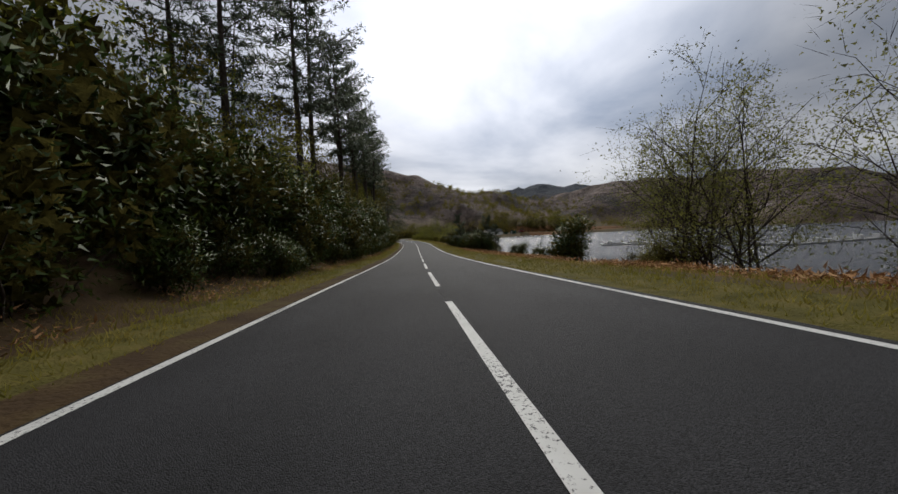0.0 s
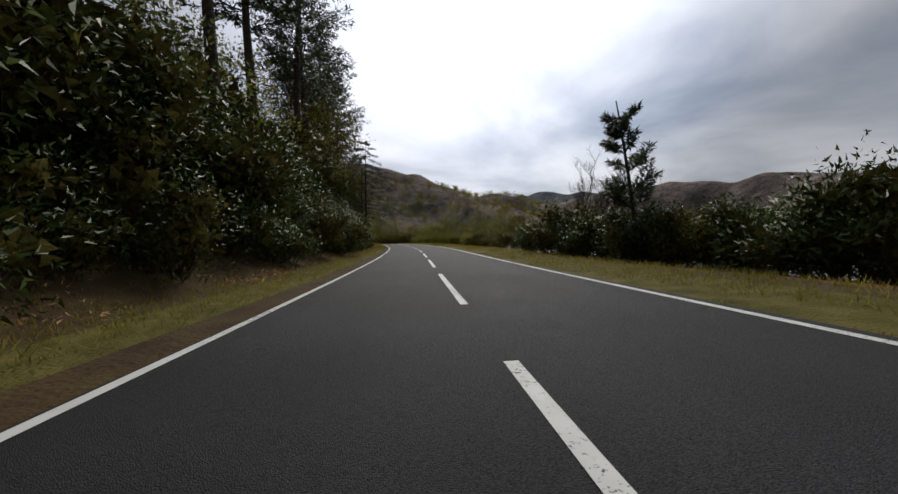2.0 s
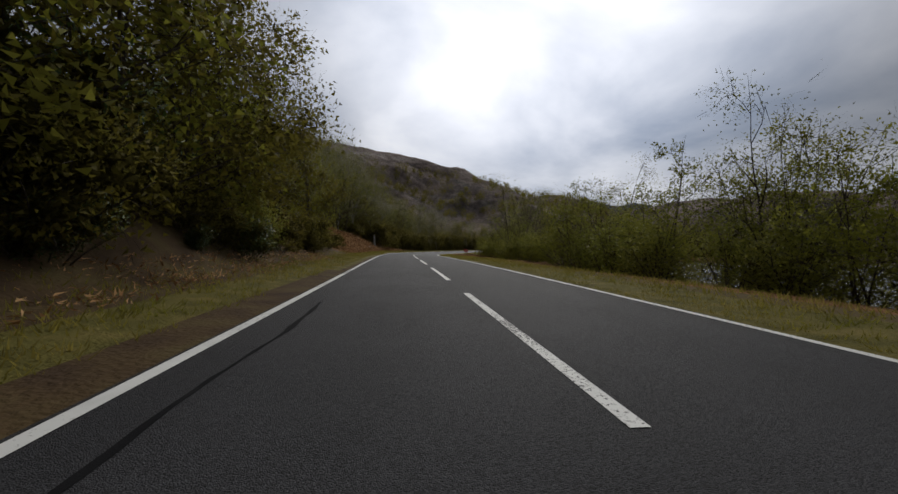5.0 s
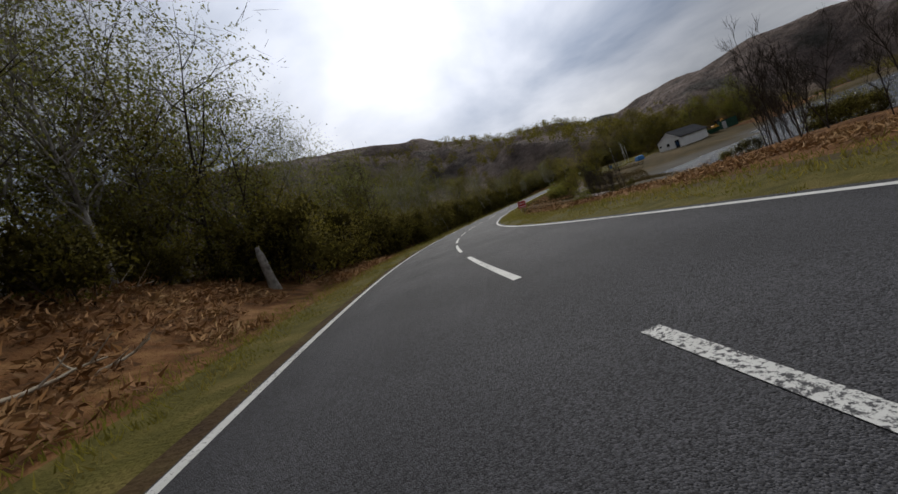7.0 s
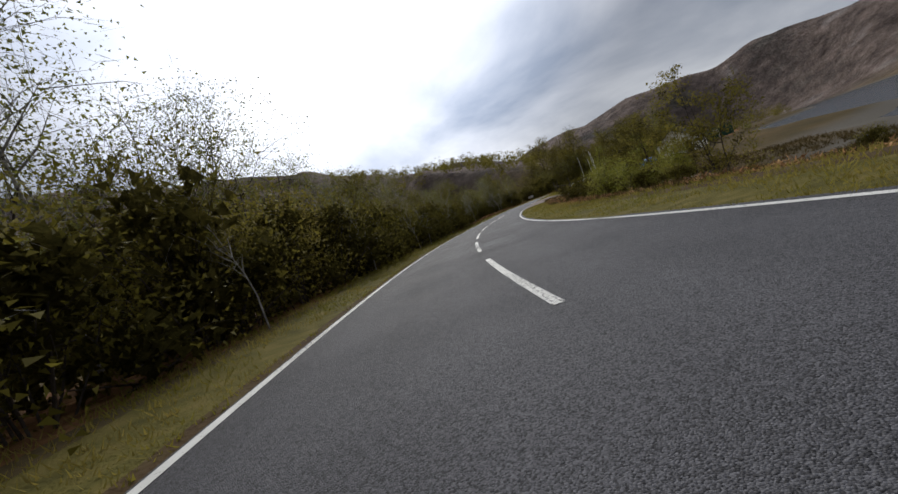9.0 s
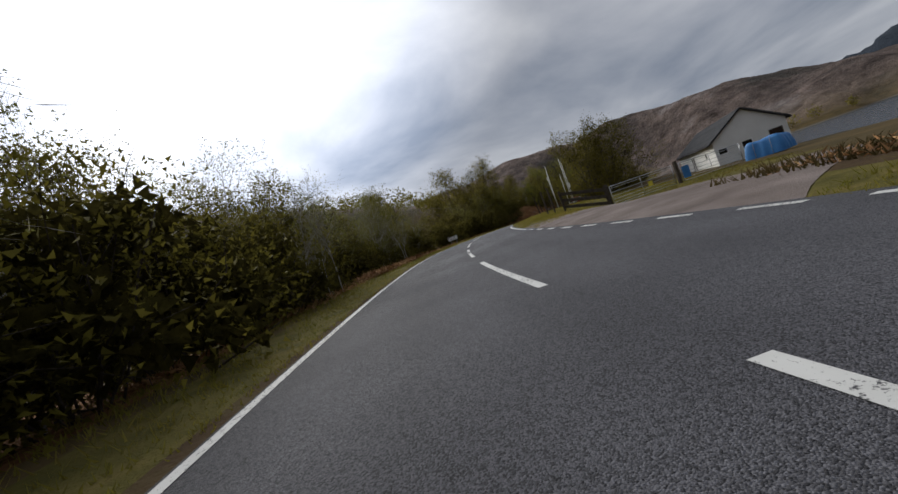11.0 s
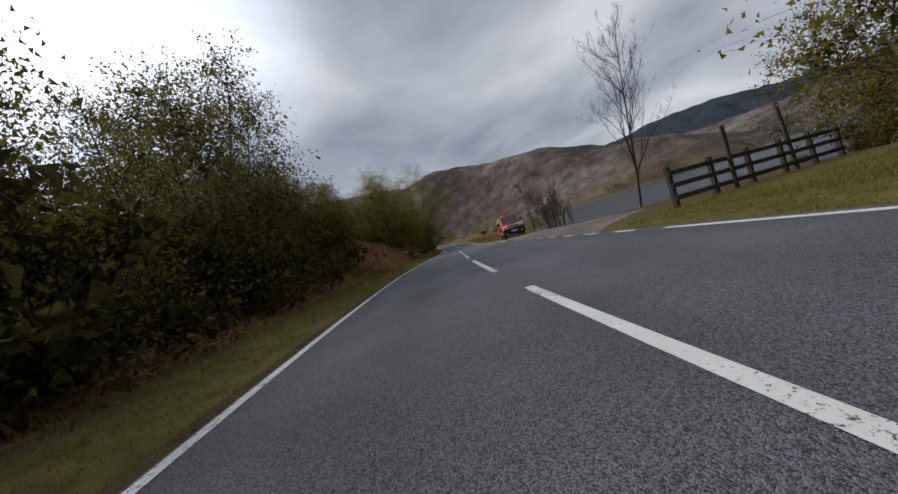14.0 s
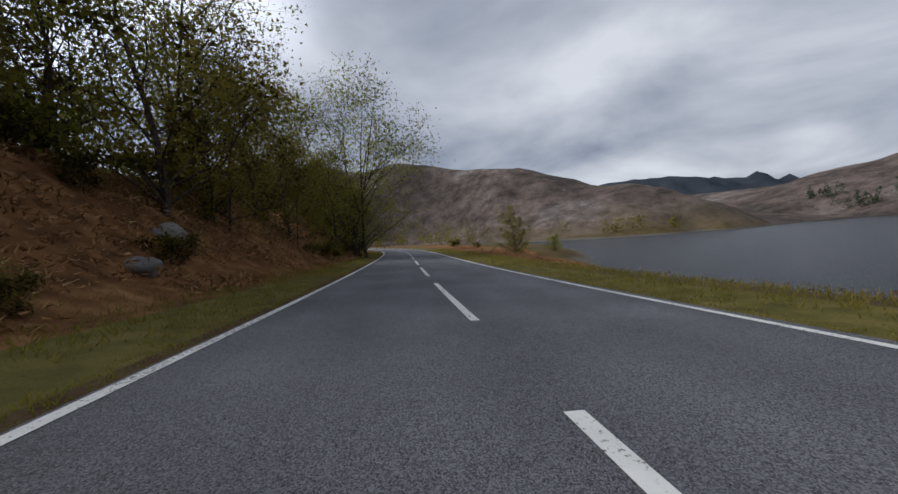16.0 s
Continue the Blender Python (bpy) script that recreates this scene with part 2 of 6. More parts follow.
    L(cb.outputs[0], fine.inputs["Normal"])
    return m


LAKE_Z = -3.2
M = {
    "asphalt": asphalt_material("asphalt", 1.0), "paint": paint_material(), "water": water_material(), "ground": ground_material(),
    "tar": material("tar", [(0.006, 0.006, 0.007), (0.012, 0.012, 0.013)], 3.0, 0.92, 0.1, 60, 0.05),
    "verge": material("verge_earth", [(0.040, 0.024, 0.015), (0.065, 0.042, 0.020), (0.085, 0.066, 0.026)], 1.3, 0.95, 0.8, 14, 0.1),
    "turf": material("verge_turf", [(0.062, 0.056, 0.016), (0.105, 0.092, 0.024), (0.16, 0.125, 0.042)], 2.2, 0.95, 0.9, 22, 0.08, detail=9),
    "brackensoil": material("bracken_litter", [(0.055, 0.032, 0.016), (0.15, 0.070, 0.028), (0.27, 0.15, 0.065)], 1.6, 0.95, 1.0, 16, 0.08, detail=9),
    "grass": material("grass_blade", [(0.12, 0.125, 0.020), (0.19, 0.165, 0.032), (0.27, 0.21, 0.065)], 0.5, 0.8, rand=0.35, trans=0.5, spec=0.1),
    "bracken": material("dead_bracken", [(0.15, 0.070, 0.028), (0.26, 0.135, 0.055), (0.38, 0.25, 0.12)], 0.7, 0.9, rand=0.4, trans=0.15),
    "heath": material("heath_tussock", [(0.055, 0.042, 0.018), (0.095, 0.070, 0.028), (0.16, 0.115, 0.05)], 0.4, 0.9, rand=0.35, trans=0.25, spec=0.08),
    "rhodo": material("rhododendron_leaf", [(0.022, 0.040, 0.010), (0.045, 0.072, 0.015), (0.10, 0.125, 0.030)], 0.9, 0.5, rand=0.32, spec=0.2, trans=0.2),
    "leaf": material("spring_leaf", [(0.13, 0.14, 0.020), (0.20, 0.205, 0.030), (0.28, 0.26, 0.05)], 0.25, 0.6, rand=0.32, trans=0.55, spec=0.12),
    "bud": material("birch_leaf", [(0.14, 0.145, 0.035), (0.20, 0.205, 0.05), (0.28, 0.28, 0.09)], 0.5, 0.6, rand=0.32, trans=0.55, spec=0.12),
    "olive": material("wood_leaf", [(0.095, 0.082, 0.014), (0.155, 0.135, 0.024), (0.21, 0.17, 0.036)], 0.12, 0.7, rand=0.32, trans=0.5, spec=0.08),
    "needle": material("pine_needle", [(0.030, 0.046, 0.020), (0.052, 0.074, 0.032), (0.08, 0.10, 0.044)], 0.4, 0.6, rand=0.4, trans=0.1),
    "bark": material("dark_bark", [(0.030, 0.024, 0.018), (0.060, 0.048, 0.038), (0.10, 0.085, 0.07)], 6, 0.95, 0.8, 18, 0.1),
    "birchbark": material("birch_bark", [(0.08, 0.07, 0.06), (0.30, 0.28, 0.25), (0.46, 0.44, 0.41)], 5, 0.85, 0.5, 16, 0.2),
    # added fill inside the plants, the foliage's inner shade put into its colour
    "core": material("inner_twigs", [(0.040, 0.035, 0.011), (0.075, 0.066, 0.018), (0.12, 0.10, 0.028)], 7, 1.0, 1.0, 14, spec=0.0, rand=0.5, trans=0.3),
}

# ---- the road's line ----
STEP = 1.0
GRID_S = np.arange(-48.0, 620.0, STEP)


def road_line():
    k = np.interp(GRID_S, -12 + 12.0 * np.arange(len(BEND)), np.array(BEND) / 1000)
    g = np.interp(GRID_S, -24 + 24.0 * np.arange(len(GRADE)), np.array(GRADE) / 100)
    b = np.interp(GRID_S, -48 + 48.0 * np.arange(len(BANK)), np.array(BANK) / 100)
    run = lambda v: np.concatenate([[0], np.cumsum((v[1:] + v[:-1]) / 2 * STEP)])
    i0 = int(np.argmin(abs(GRID_S)))
    th = run(k); th -= th[i0]
    x, y, z = run(-np.sin(th)), run(np.cos(th)), run(g)
    return x - x[i0], y - y[i0], z - z[i0], th, b


RX, RY, RZ, RTH, RB = road_line()


def at(s, d, h=0.0):
    """The place s metres along the road and d metres right of its middle, h over the road's plane. Arrays or numbers."""
    th = np.interp(s, GRID_S, RTH)
    return (np.interp(s, GRID_S, RX) + d * np.cos(th), np.interp(s, GRID_S, RY) + d * np.sin(th),
            np.interp(s, GRID_S, RZ) + np.clip(d, -6, 6) * np.interp(s, GRID_S, RB) + h)


def heading(s):
    """Degrees about z that turn +y into the road's way at s."""
    return math.degrees(np.interp(s, GRID_S, RTH))


def nearest(x, y):
    """The road's s and the signed distance d (right positive) of places."""
    x, y = np.atleast_1d(x).astype(float), np.atleast_1d(y).astype(float)
    s, d = np.zeros_like(x), np.zeros_like(x)
    cs = slice(0, None, 3)
    for a in range(0, len(x), 20000):
        q = slice(a, a + 20000)
        dist = (x[q, None] - RX[None, cs]) ** 2 + (y[q, None] - RY[None, cs]) ** 2
        j = dist.argmin(1) * 3
        th = RTH[j]
        ex, ey = x[q] - RX[j], y[q] - RY[j]
        along = -np.sin(th) * ex + np.cos(th) * ey
        s[q] = GRID_S[j] + np.clip(along, -3, 3)
        across = np.cos(th) * ex + np.sin(th) * ey
        d[q] = np.sign(across) * np.sqrt(np.maximum(ex ** 2 + ey ** 2 - np.clip(along, -3, 3) ** 2, across ** 2 * 0.2))
    return s, d


# ---- lie of the land ----
LEFT_S = [-48, 0, 60, 95, 108, 145, 158, 175, 200, 216, 235, 330, 375, 395, 450, 500, 620]
LEFT_RISE = [2.0, 2.0, 3.0, 4.5, 7.5, 7.5, 4.0, 2.5, 3.2, 2.6, 0.6, -0.6, 0.4, 4.2, 4.5, 2.5, 2.0]      # height 12 m off the middle
LEFT_SLOPE = [.30, .30, .32, .40, .40, .40, .30, .10, -.04, -.05, .02, .04, .06, .35, .35, .2, .15]      # further out
SHORE_S = [-48, 0, 40, 70, 110, 135, 165, 205, 240, 272, 302, 365, 378, 392, 430, 460, 490, 620]
SHORE_D = [20, 20, 18, 17, 16, 16, 24, 28, 25, 26, 44, 42, 28, 13, 15, 26, 40, 60]


def ridges():
    """Hill crests, as (x, y, z) along each, and how far their slopes reach."""
    return [
        ([(-420, 470, 91), (-200, 570, 125), (0, 600, 100), (70, 600, 60), (130, 600, 72), (190, 620, 58), (270, 640, 56), (340, 650, 45), (420, 680, 20)], 260),
        ([(-100, 2650, 260), (300, 2600, 294), (600, 2540, 265), (680, 2500, 261), (820, 2260, 285), (900, 2200, 265)], 800),
        ([(800, 1734, 215), (700, 1300, 136), (600, 1060, 120), (520, 900, 115), (440, 720, 89), (400, 589, 83), (413, 520, 68), (437, 480, 75), (450, 445, 69), (460, 405, 54), (466, 357, 41), (478, 315, 20)], 620),
        ([(2700, 250, 180), (2590, 20, 268), (2520, -330, 258), (2420, -620, 190)], 900),
        ([(900, 230, 60), (700, 200, 40), (560, 165, 33), (525, 125, 33), (500, 90, 45), (470, 20, 61), (420, -60, 75), (330, -220, 100), (60, -420, 135)], 400),
        ([(-500, 300, 150), (-420, 0, 150), (-380, -300, 140), (-100, -600, 120)], 340),
    ]


def fbm(x, y, scale, seed, octaves=5):
    """Smooth value noise of about -1 to 1 over arrays."""
    rng = np.random.default_rng(seed)
    table = rng.uniform(-1, 1, (256, 256))
    total, amp = np.zeros_like(x), 0.5
    for _ in range(octaves):
        u, v = x / scale, y / scale
        i, j = np.floor(u).astype(int), np.floor(v).astype(int)
        fu, fv = u - i, v - j
        fu, fv = fu * fu * (3 - 2 * fu), fv * fv * (3 - 2 * fv)
        g = lambda a, b: table[(i + a) % 256, (j + b) % 256]
        total += amp * ((g(0, 0) * (1 - fu) + g(1, 0) * fu) * (1 - fv) + (g(0, 1) * (1 - fu) + g(1, 1) * fu) * fv)
        amp, scale = amp * 0.5, scale * 0.5
    return total


def side_height(s, d):
    """Ground beside the road, relative to the road's plane, out to the shore or the wood."""
    a = np.abs(d)
    rough = fbm(s, d + 300, 9.0, 3, 4)
    step = lambda lo, hi: np.clip((a - lo) / (hi - lo), 0, 1) ** 2 * (3 - 2 * np.clip((a - lo) / (hi - lo), 0, 1))
    left = 0.10 * step(3.6, 5.2) + np.interp(s, LEFT_S, LEFT_RISE) * step(np.interp(s, [98, 106, 148, 156], [5.6, 8.2, 8.2, 5.6]), 12) + np.interp(s, LEFT_S, LEFT_SLOPE) * np.clip(a - 12, 0, 90)
    shore = np.interp(s, SHORE_S, SHORE_D)
    lake = LAKE_Z - np.interp(s, GRID_S, RZ)
    t = np.clip((a - 6.0) / np.maximum(shore - 6.0, 3), 0, 3)
    bench = np.where(shore > 25, 0.45, 1.0)
    fall = np.where(t < 1, (lake - 0.0) * (bench * t ** 1.3 + (1 - bench) * t ** 6), lake - 2.5 * np.clip((t - 1) * 1.5, 0, 1))
    low = np.interp(s, [215, 235, 292, 305], [0, 1, 1, 0]) * (t < 1)
    fall = fall * (1 - low) + lake * low * (0.66 * (1 - (1 - np.clip(t, 0, 1)) ** 3) + 0.34 * t ** 5)
    yard = np.maximum(step(6, 9.5) * np.interp(s, [303, 308, 317, 321], [0, 1, 1, 0]), step(9, 14) * np.interp(s, [303, 308, 345, 360], [0, 1, 1, 0]))
    right = 0.05 * step(3.6, 5) + fall - 0.72 * yard
    return np.where(d < 0, left, right) + rough * (0.05 + np.where((d > 0) & (s > 295) & (s < 376), 0.12, 0.5) * step(5, 14))


def land(x, y):
    """Height of the ground."""
    s, d = nearest(x, y)
    z = np.interp(s, GRID_S, RZ) + np.clip(d, -6, 6) * np.interp(s, GRID_S, RB) + side_height(s, d)
    far = np.clip((np.abs(d) - 100) / 200, 0, 1)
    z = np.where(d < 0, z * (1 - far) + far * 6.0, z)
    rough = fbm(x, y, 260.0, 5, 7)
    crag = 1 - 2.2 * np.abs(fbm(x, y, 120.0, 6, 6))
    crest_noise = 0.05 * fbm(x, y, 90.0, 8, 4) + 0.035 * (1 - 2 * np.abs(fbm(x, y, 45.0, 9, 3)))
    for crest, reach in ridges():
        best, tall = np.full_like(x, -50.0), max(p[2] for p in crest)
        for (ax, ay, az), (bx, by, bz) in zip(crest[:-1], crest[1:]):
            ux, uy = bx - ax, by - ay
            t = np.clip(((x - ax) * ux + (y - ay) * uy) / (ux * ux + uy * uy), 0, 1)
            dist = np.hypot(x - ax - t * ux, y - ay - t * uy)
            top = (az + (bz - az) * t) * (1 + crest_noise)
            q = dist / (reach * np.clip(top / tall, 0.25, 1))
            best = np.maximum(best, top * (1 - q * (0.75 + 0.25 * q)) + (rough * 0.22 + crag * 0.15) * top * np.clip(q * 2.6, 0.15, 1))
        lo, hi = np.where(d < 0, 45, 60), np.where(d < 0, 170, 150)
        w = np.clip((np.abs(d) - lo) / (hi - lo), 0, 1)
        z = z + w * w * (3 - 2 * w) * np.maximum(best - 4.0 - z, 0)
    return z


def height(x, y):
    return float(land(np.array([float(x)]), np.array([float(y)]))[0])


# ---- mesh helpers ----
def mesh_from(name, verts, faces, material_, smooth=False):
    me = bpy.data.meshes.new(name)
    me.from_pydata(np.asarray(verts).tolist() if isinstance(verts, np.ndarray) else verts, [], np.asarray(faces).tolist() if isinstance(faces, np.ndarray) else faces)
    for m in (material_ if isinstance(material_, list) else [material_]):
        me.materials.append(m)
    if smooth:
        me.shade_smooth()
    return me


def grid_faces(nu, nv, base=0, flip=False):
    i, j = np.meshgrid(np.arange(nu - 1), np.arange(nv - 1), indexing="ij")
    a = (i * nv + j).ravel() + base
    q = np.stack([a, a + nv, a + nv + 1, a + 1], 1)
    return q[:, ::-1] if flip else q


def part(name, me, parent, label="", m=None):
    ob = new(name, me)
    ob.parent = parent
    if m is not None:
        ob.matrix_basis = m
    if label:
        ob["label"] = label
    return ob


def bm_mesh(name, bm, material_, smooth=False):
    me = bpy.data.meshes.new(name)
    bm.to_mesh(me)
    bm.free()
    for m in (material_ if isinstance(material_, list) else [material_]):
        me.materials.append(m)
    if smooth:
        me.shade_smooth()
    return me


def add_box(bm, size, m=Matrix(), bevel=0.0, mat=0):
    """A box of that size about the origin, moved by m, with bevelled edges."""
    r = bmesh.ops.create_cube(bm, size=1.0, matrix=m @ Matrix.Diagonal((*size, 1)))
    if bevel:
        es = list({e for v in r["verts"] for e in v.link_edges})
        r = bmesh.ops.bevel(bm, geom=es, offset=bevel, segments=1, affect="EDGES")
    if mat:
        for f in {f for v in r["verts"] for f in v.link_faces}:
            f.material_index = mat
    return r


def add_rod(bm, a, b, r0, r1=None, sides=8):
    a, b = Vector(a), Vector(b)
    q = (b - a).to_track_quat("Z", "Y").to_matrix().to_4x4()
    bmesh.ops.create_cone(bm, cap_ends=True, segments=sides, radius1=r0, radius2=r0 if r1 is None else r1, depth=(b - a).length,
                          matrix=Matrix.Translation((a + b) / 2) @ q)


# ---- ground, lake, road ----
def build_ground():
    verts, faces = [], []
    base = 0

    def sheet(x, y, z, nu, nv, flip=False):
        nonlocal base
        verts.append(np.stack([x.ravel(), y.ravel(), z.ravel()], 1))
        f = grid_faces(nu, nv, base, flip)
        faces.append(f)
        base += nu * nv
    # strips along the road
    ss = np.arange(-46, 604, 1.5)
    for side in (-1, 1):
        dd = side * np.array([3.30, 3.62, 4.05, 4.6, 5.2, 6, 7, 8.2, 9.5, 11, 12.5, 14.5, 17])
        S, D = np.meshgrid(ss, dd, indexing="ij")
        x, y, z = at(S.ravel(), D.ravel())
        z = z + side_height(S.ravel(), D.ravel()) - 0.03 * (np.abs(D.ravel()) < 3.5)
        sheet(x, y, z, len(ss), len(dd), flip=side > 0)
    # country round the road
    gx, gy = np.arange(-150, 360, 3.0), np.arange(-110, 560, 3.0)
    X, Y = np.meshgrid(gx, gy, indexing="ij")
    x, y = X.ravel(), Y.ravel()
    s, d = nearest(x, y)
    z = land(x, y)
    inside = (np.abs(d) < 15.5) & (s > -44) & (s < 600)
    z = np.where(inside, np.minimum(z, np.interp(s, GRID_S, RZ)) - 1.6, z)
    sheet(x, y, z, len(gx), len(gy), flip=True)
    # hills to the horizon
    rr = np.concatenate([np.linspace(150, 900, 70), np.geomspace(910, 4400, 60)])
    aa = np.radians(np.arange(0, 361, 1.0))
    R, A = np.meshgrid(rr, aa, indexing="ij")
    x, y = 105 + R.ravel() * np.sin(A.ravel()), 225 + R.ravel() * np.cos(A.ravel())
    z = land(x, y)
    hole = (x > -126) & (x < 334) & (y > -86) & (y < 534)
    z = np.where(hole, np.minimum(z, -3) - 9.0, z)
    sheet(x, y, z, len(rr), len(aa), flip=True)
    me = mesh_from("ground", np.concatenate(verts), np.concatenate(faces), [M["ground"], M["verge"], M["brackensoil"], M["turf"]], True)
    for p in me.polygons[:2 * (len(ss) - 1) * 12]:          # bare earth along the road's edge
        k, s, left = p.index % 12, -46 + 1.5 * (p.index % ((len(ss) - 1) * 12) // 12), p.index < (len(ss) - 1) * 12
        bare = (2 if s < 165 else 1) if left else 0
        if k < bare:
            p.material_index = 1
        elif k < 4 or (not left and 308 < s < 372):
            p.material_index = 3
    half = (len(ss) - 1) * 12
    for p in me.polygons[:2 * half]:                        # dead bracken and bare soil on the banks
        s, k, left = -46 + 1.5 * (p.index % half // 12), p.index % 12, p.index < half
        if (left and k > 3 and (s < 236 or s > 380)) or (left and k > 4) or (not left and ((k > 4 and s < 222) or (k > 5 and s > 400))):
            p.material_index = 1 if left and s < 184 else 2
        elif not left and k > 3 and 222 <= s < 300:
            p.material_index = 1
    ob = new("ground", me)
    return tagged(ob, "grassy roadside rising to russet heather hills", "ground", kind="structure")


def build_water():
    bm = bmesh.new()
    bmesh.ops.create_grid(bm, x_segments=8, y_segments=8, size=2600, matrix=Matrix.Translation((1500, 300, LAKE_Z)))
    return tagged(new("water", bm_mesh("water", bm, M["water"])), "grey rippled lake between hills", "lake", kind="structure")


def strip(ss, d0, d1, h, nd=2):
    dd = np.linspace(d0, d1, nd)
    S, D = np.meshgrid(ss, dd, indexing="ij")
    x, y, z = at(S.ravel(), D.ravel(), h)
    return np.stack([x, y, z], 1), grid_faces(len(ss), nd, 0, True)


def build_road():
    v, f = strip(np.arange(-46, 604, 1.0), -3.37, 3.50, 0.0, 17)
    across = np.linspace(-3.37, 3.50, 17)
    tracks = 1 + 0.07 * np.cos((np.abs(across) - 0.85) * 2 * np.pi / 1.6) - 0.10 * np.exp(-((np.abs(across) - 3.2) / 0.25) ** 2)
    me = mesh_from("road", v, f, M["asphalt"], True)
    tone_attr = me.attributes.new("wear", "FLOAT", "POINT")          # asphalt tone along the road: darker at first, lighter further on
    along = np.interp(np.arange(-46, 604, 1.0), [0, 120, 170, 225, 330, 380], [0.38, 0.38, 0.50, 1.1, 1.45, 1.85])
    tone_attr.data.foreach_set("value", (along[:, None] * tracks[None]).ravel().astype(np.float32))
    road = new("road", me)
    tagged(road, "worn grey asphalt two-lane road with white markings", "road", kind="structure")
    for s0, s1, d0, w in ((128, 158, -2.72, 0.035), (384, 398, 1.1, 0.012), (391, 404, 2.1, 0.010)):
        ss = np.arange(s0, s1, 0.25)
        wob = 0.10 * fbm(ss, ss * 0 + d0, 1.4, 41, 4)
        half = w * (0.35 + 0.65 * np.abs(fbm(ss, ss * 0, 0.9, 42, 4)) * 2.5)
        lo, hi = np.stack(at(ss, d0 + wob - half, 0.004), 1), np.stack(at(ss, d0 + wob + half, 0.004), 1)
        part("tar_seam", mesh_from("tar_seam", np.stack([lo, hi], 1).reshape(-1, 3), grid_faces(len(ss), 2, 0, True), M["tar"]), road, "black tarred joint in the asphalt")
    for s in np.arange(-45, 597, 9.0):
        a, b = strip(np.linspace(s, s + 6, 5), -0.065, 0.065, 0.006)
        part("centre_line_mark", mesh_from("centre_line_mark", a, b, M["paint"]), road)
    a, b = strip(np.arange(-46, 604, 1.0), -3.32, -3.19, 0.006)
    part("edge_line", mesh_from("edge_line", a, b, M["paint"]), road, "continuous white edge line")
    for s0, s1 in ((-46, 296), (314, 368), (388, 603)):
        a, b = strip(np.arange(s0, s1 + 0.1, 1.0), 3.19, 3.32, 0.006)
        part("edge_line", mesh_from("edge_line", a, b, M["paint"]), road, "continuous white edge line")
    for s0, s1 in ((296, 314), (368.5, 388)):
        for s in np.arange(s0 + 0.7, s1 - 0.8, 2.0):
            a, b = strip(np.linspace(s, s + 1.0, 3), 3.19, 3.32, 0.006)
            part("edge_dash", mesh_from("edge_dash", a, b, M["paint"]), road)
    return road


build_ground()
build_water()
build_road()


# ---- plants: geometry ----
class Geo:
    """Collects faces of one mesh."""
    def __init__(self):
        self.v, self.f, self.n, self.nrm, self.round = [], [], 0, [], False

    def add(self, v, f, nrm=None):
        self.v.append(np.asarray(v, float)); self.f += (np.asarray(f) + self.n).tolist(); self.n += len(v)
        self.nrm.append(np.zeros((len(v), 3)) if nrm is None else nrm)
        self.round |= nrm is not None

    def mesh(self, name, material_, smooth=False):
        me = mesh_from(name, np.concatenate(self.v), self.f, material_, smooth or self.round)
        if self.round:                       # the leaves of a clump take light as one soft mass
            me.normals_split_custom_set_from_vertices(np.concatenate(self.nrm).tolist())
        return me


def tube(geo, pts, radii, sides=6):
    pts = np.asarray(pts, float)
    n = len(pts)
    t = np.gradient(pts, axis=0)
    t /= np.linalg.norm(t, axis=1)[:, None] + 1e-9
    ref = np.where(np.abs(t[:, 2:3]) > 0.9, np.array([[1.0, 0, 0]]), np.array([[0, 0, 1.0]]))
    a = np.cross(t, ref); a /= np.linalg.norm(a, axis=1)[:, None] + 1e-9
    b = np.cross(t, a)
    an = np.arange(sides) * 2 * np.pi / sides
    ring = np.cos(an)[None, :, None] * a[:, None] + np.sin(an)[None, :, None] * b[:, None]
    v = (pts[:, None] + ring * np.asarray(radii)[:, None, None]).reshape(-1, 3)
    i, j = np.meshgrid(np.arange(n - 1), np.arange(sides), indexing="ij")
    k = (j + 1) % sides
    f = np.stack([i * sides + j, i * sides + k, (i + 1) * sides + k, (i + 1) * sides + j], -1).reshape(-1, 4)
    geo.add(v, f)


def kites(geo, c, length, width, rng, out=None, loose=1.0, face=None):
    """Leaves as small slips at the places c; out: the way they lean; face: the way their clump faces."""
    n = len(c)
    d = rng.normal(size=(n, 3))
    if out is not None:
        d = d * loose + out * 1.4
    d /= np.linalg.norm(d, axis=1)[:, None]
    w = np.cross(d, rng.normal(size=(n, 3)))
    w /= np.linalg.norm(w, axis=1)[:, None] + 1e-9
    k = rng.uniform(0.6, 1.25, (n, 1))
    L, W = length * k, width * k
    v = np.stack([c - w * W * 0.5, c + w * W * 0.5 + d * L * 0.2, c + d * L], 1)
    if face is None:
        geo.add(v.reshape(-1, 3), np.arange(3 * n).reshape(n, 3))
        return
    face = face / (np.linalg.norm(face, axis=1)[:, None] + 1e-9) + rng.normal(size=(n, 3)) * 0.22
    face /= np.linalg.norm(face, axis=1)[:, None]
    away = (np.cross(v[:, 1] - v[:, 0], v[:, 2] - v[:, 0]) * face).sum(1) < 0
    v[away] = v[away][:, [1, 0, 2]]
    geo.add(v.reshape(-1, 3), np.arange(3 * n).reshape(n, 3), np.repeat(face, 3, axis=0))


def ball(rng, n):
    p = rng.normal(size=(n, 3))
    return p / np.linalg.norm(p, axis=1)[:, None]


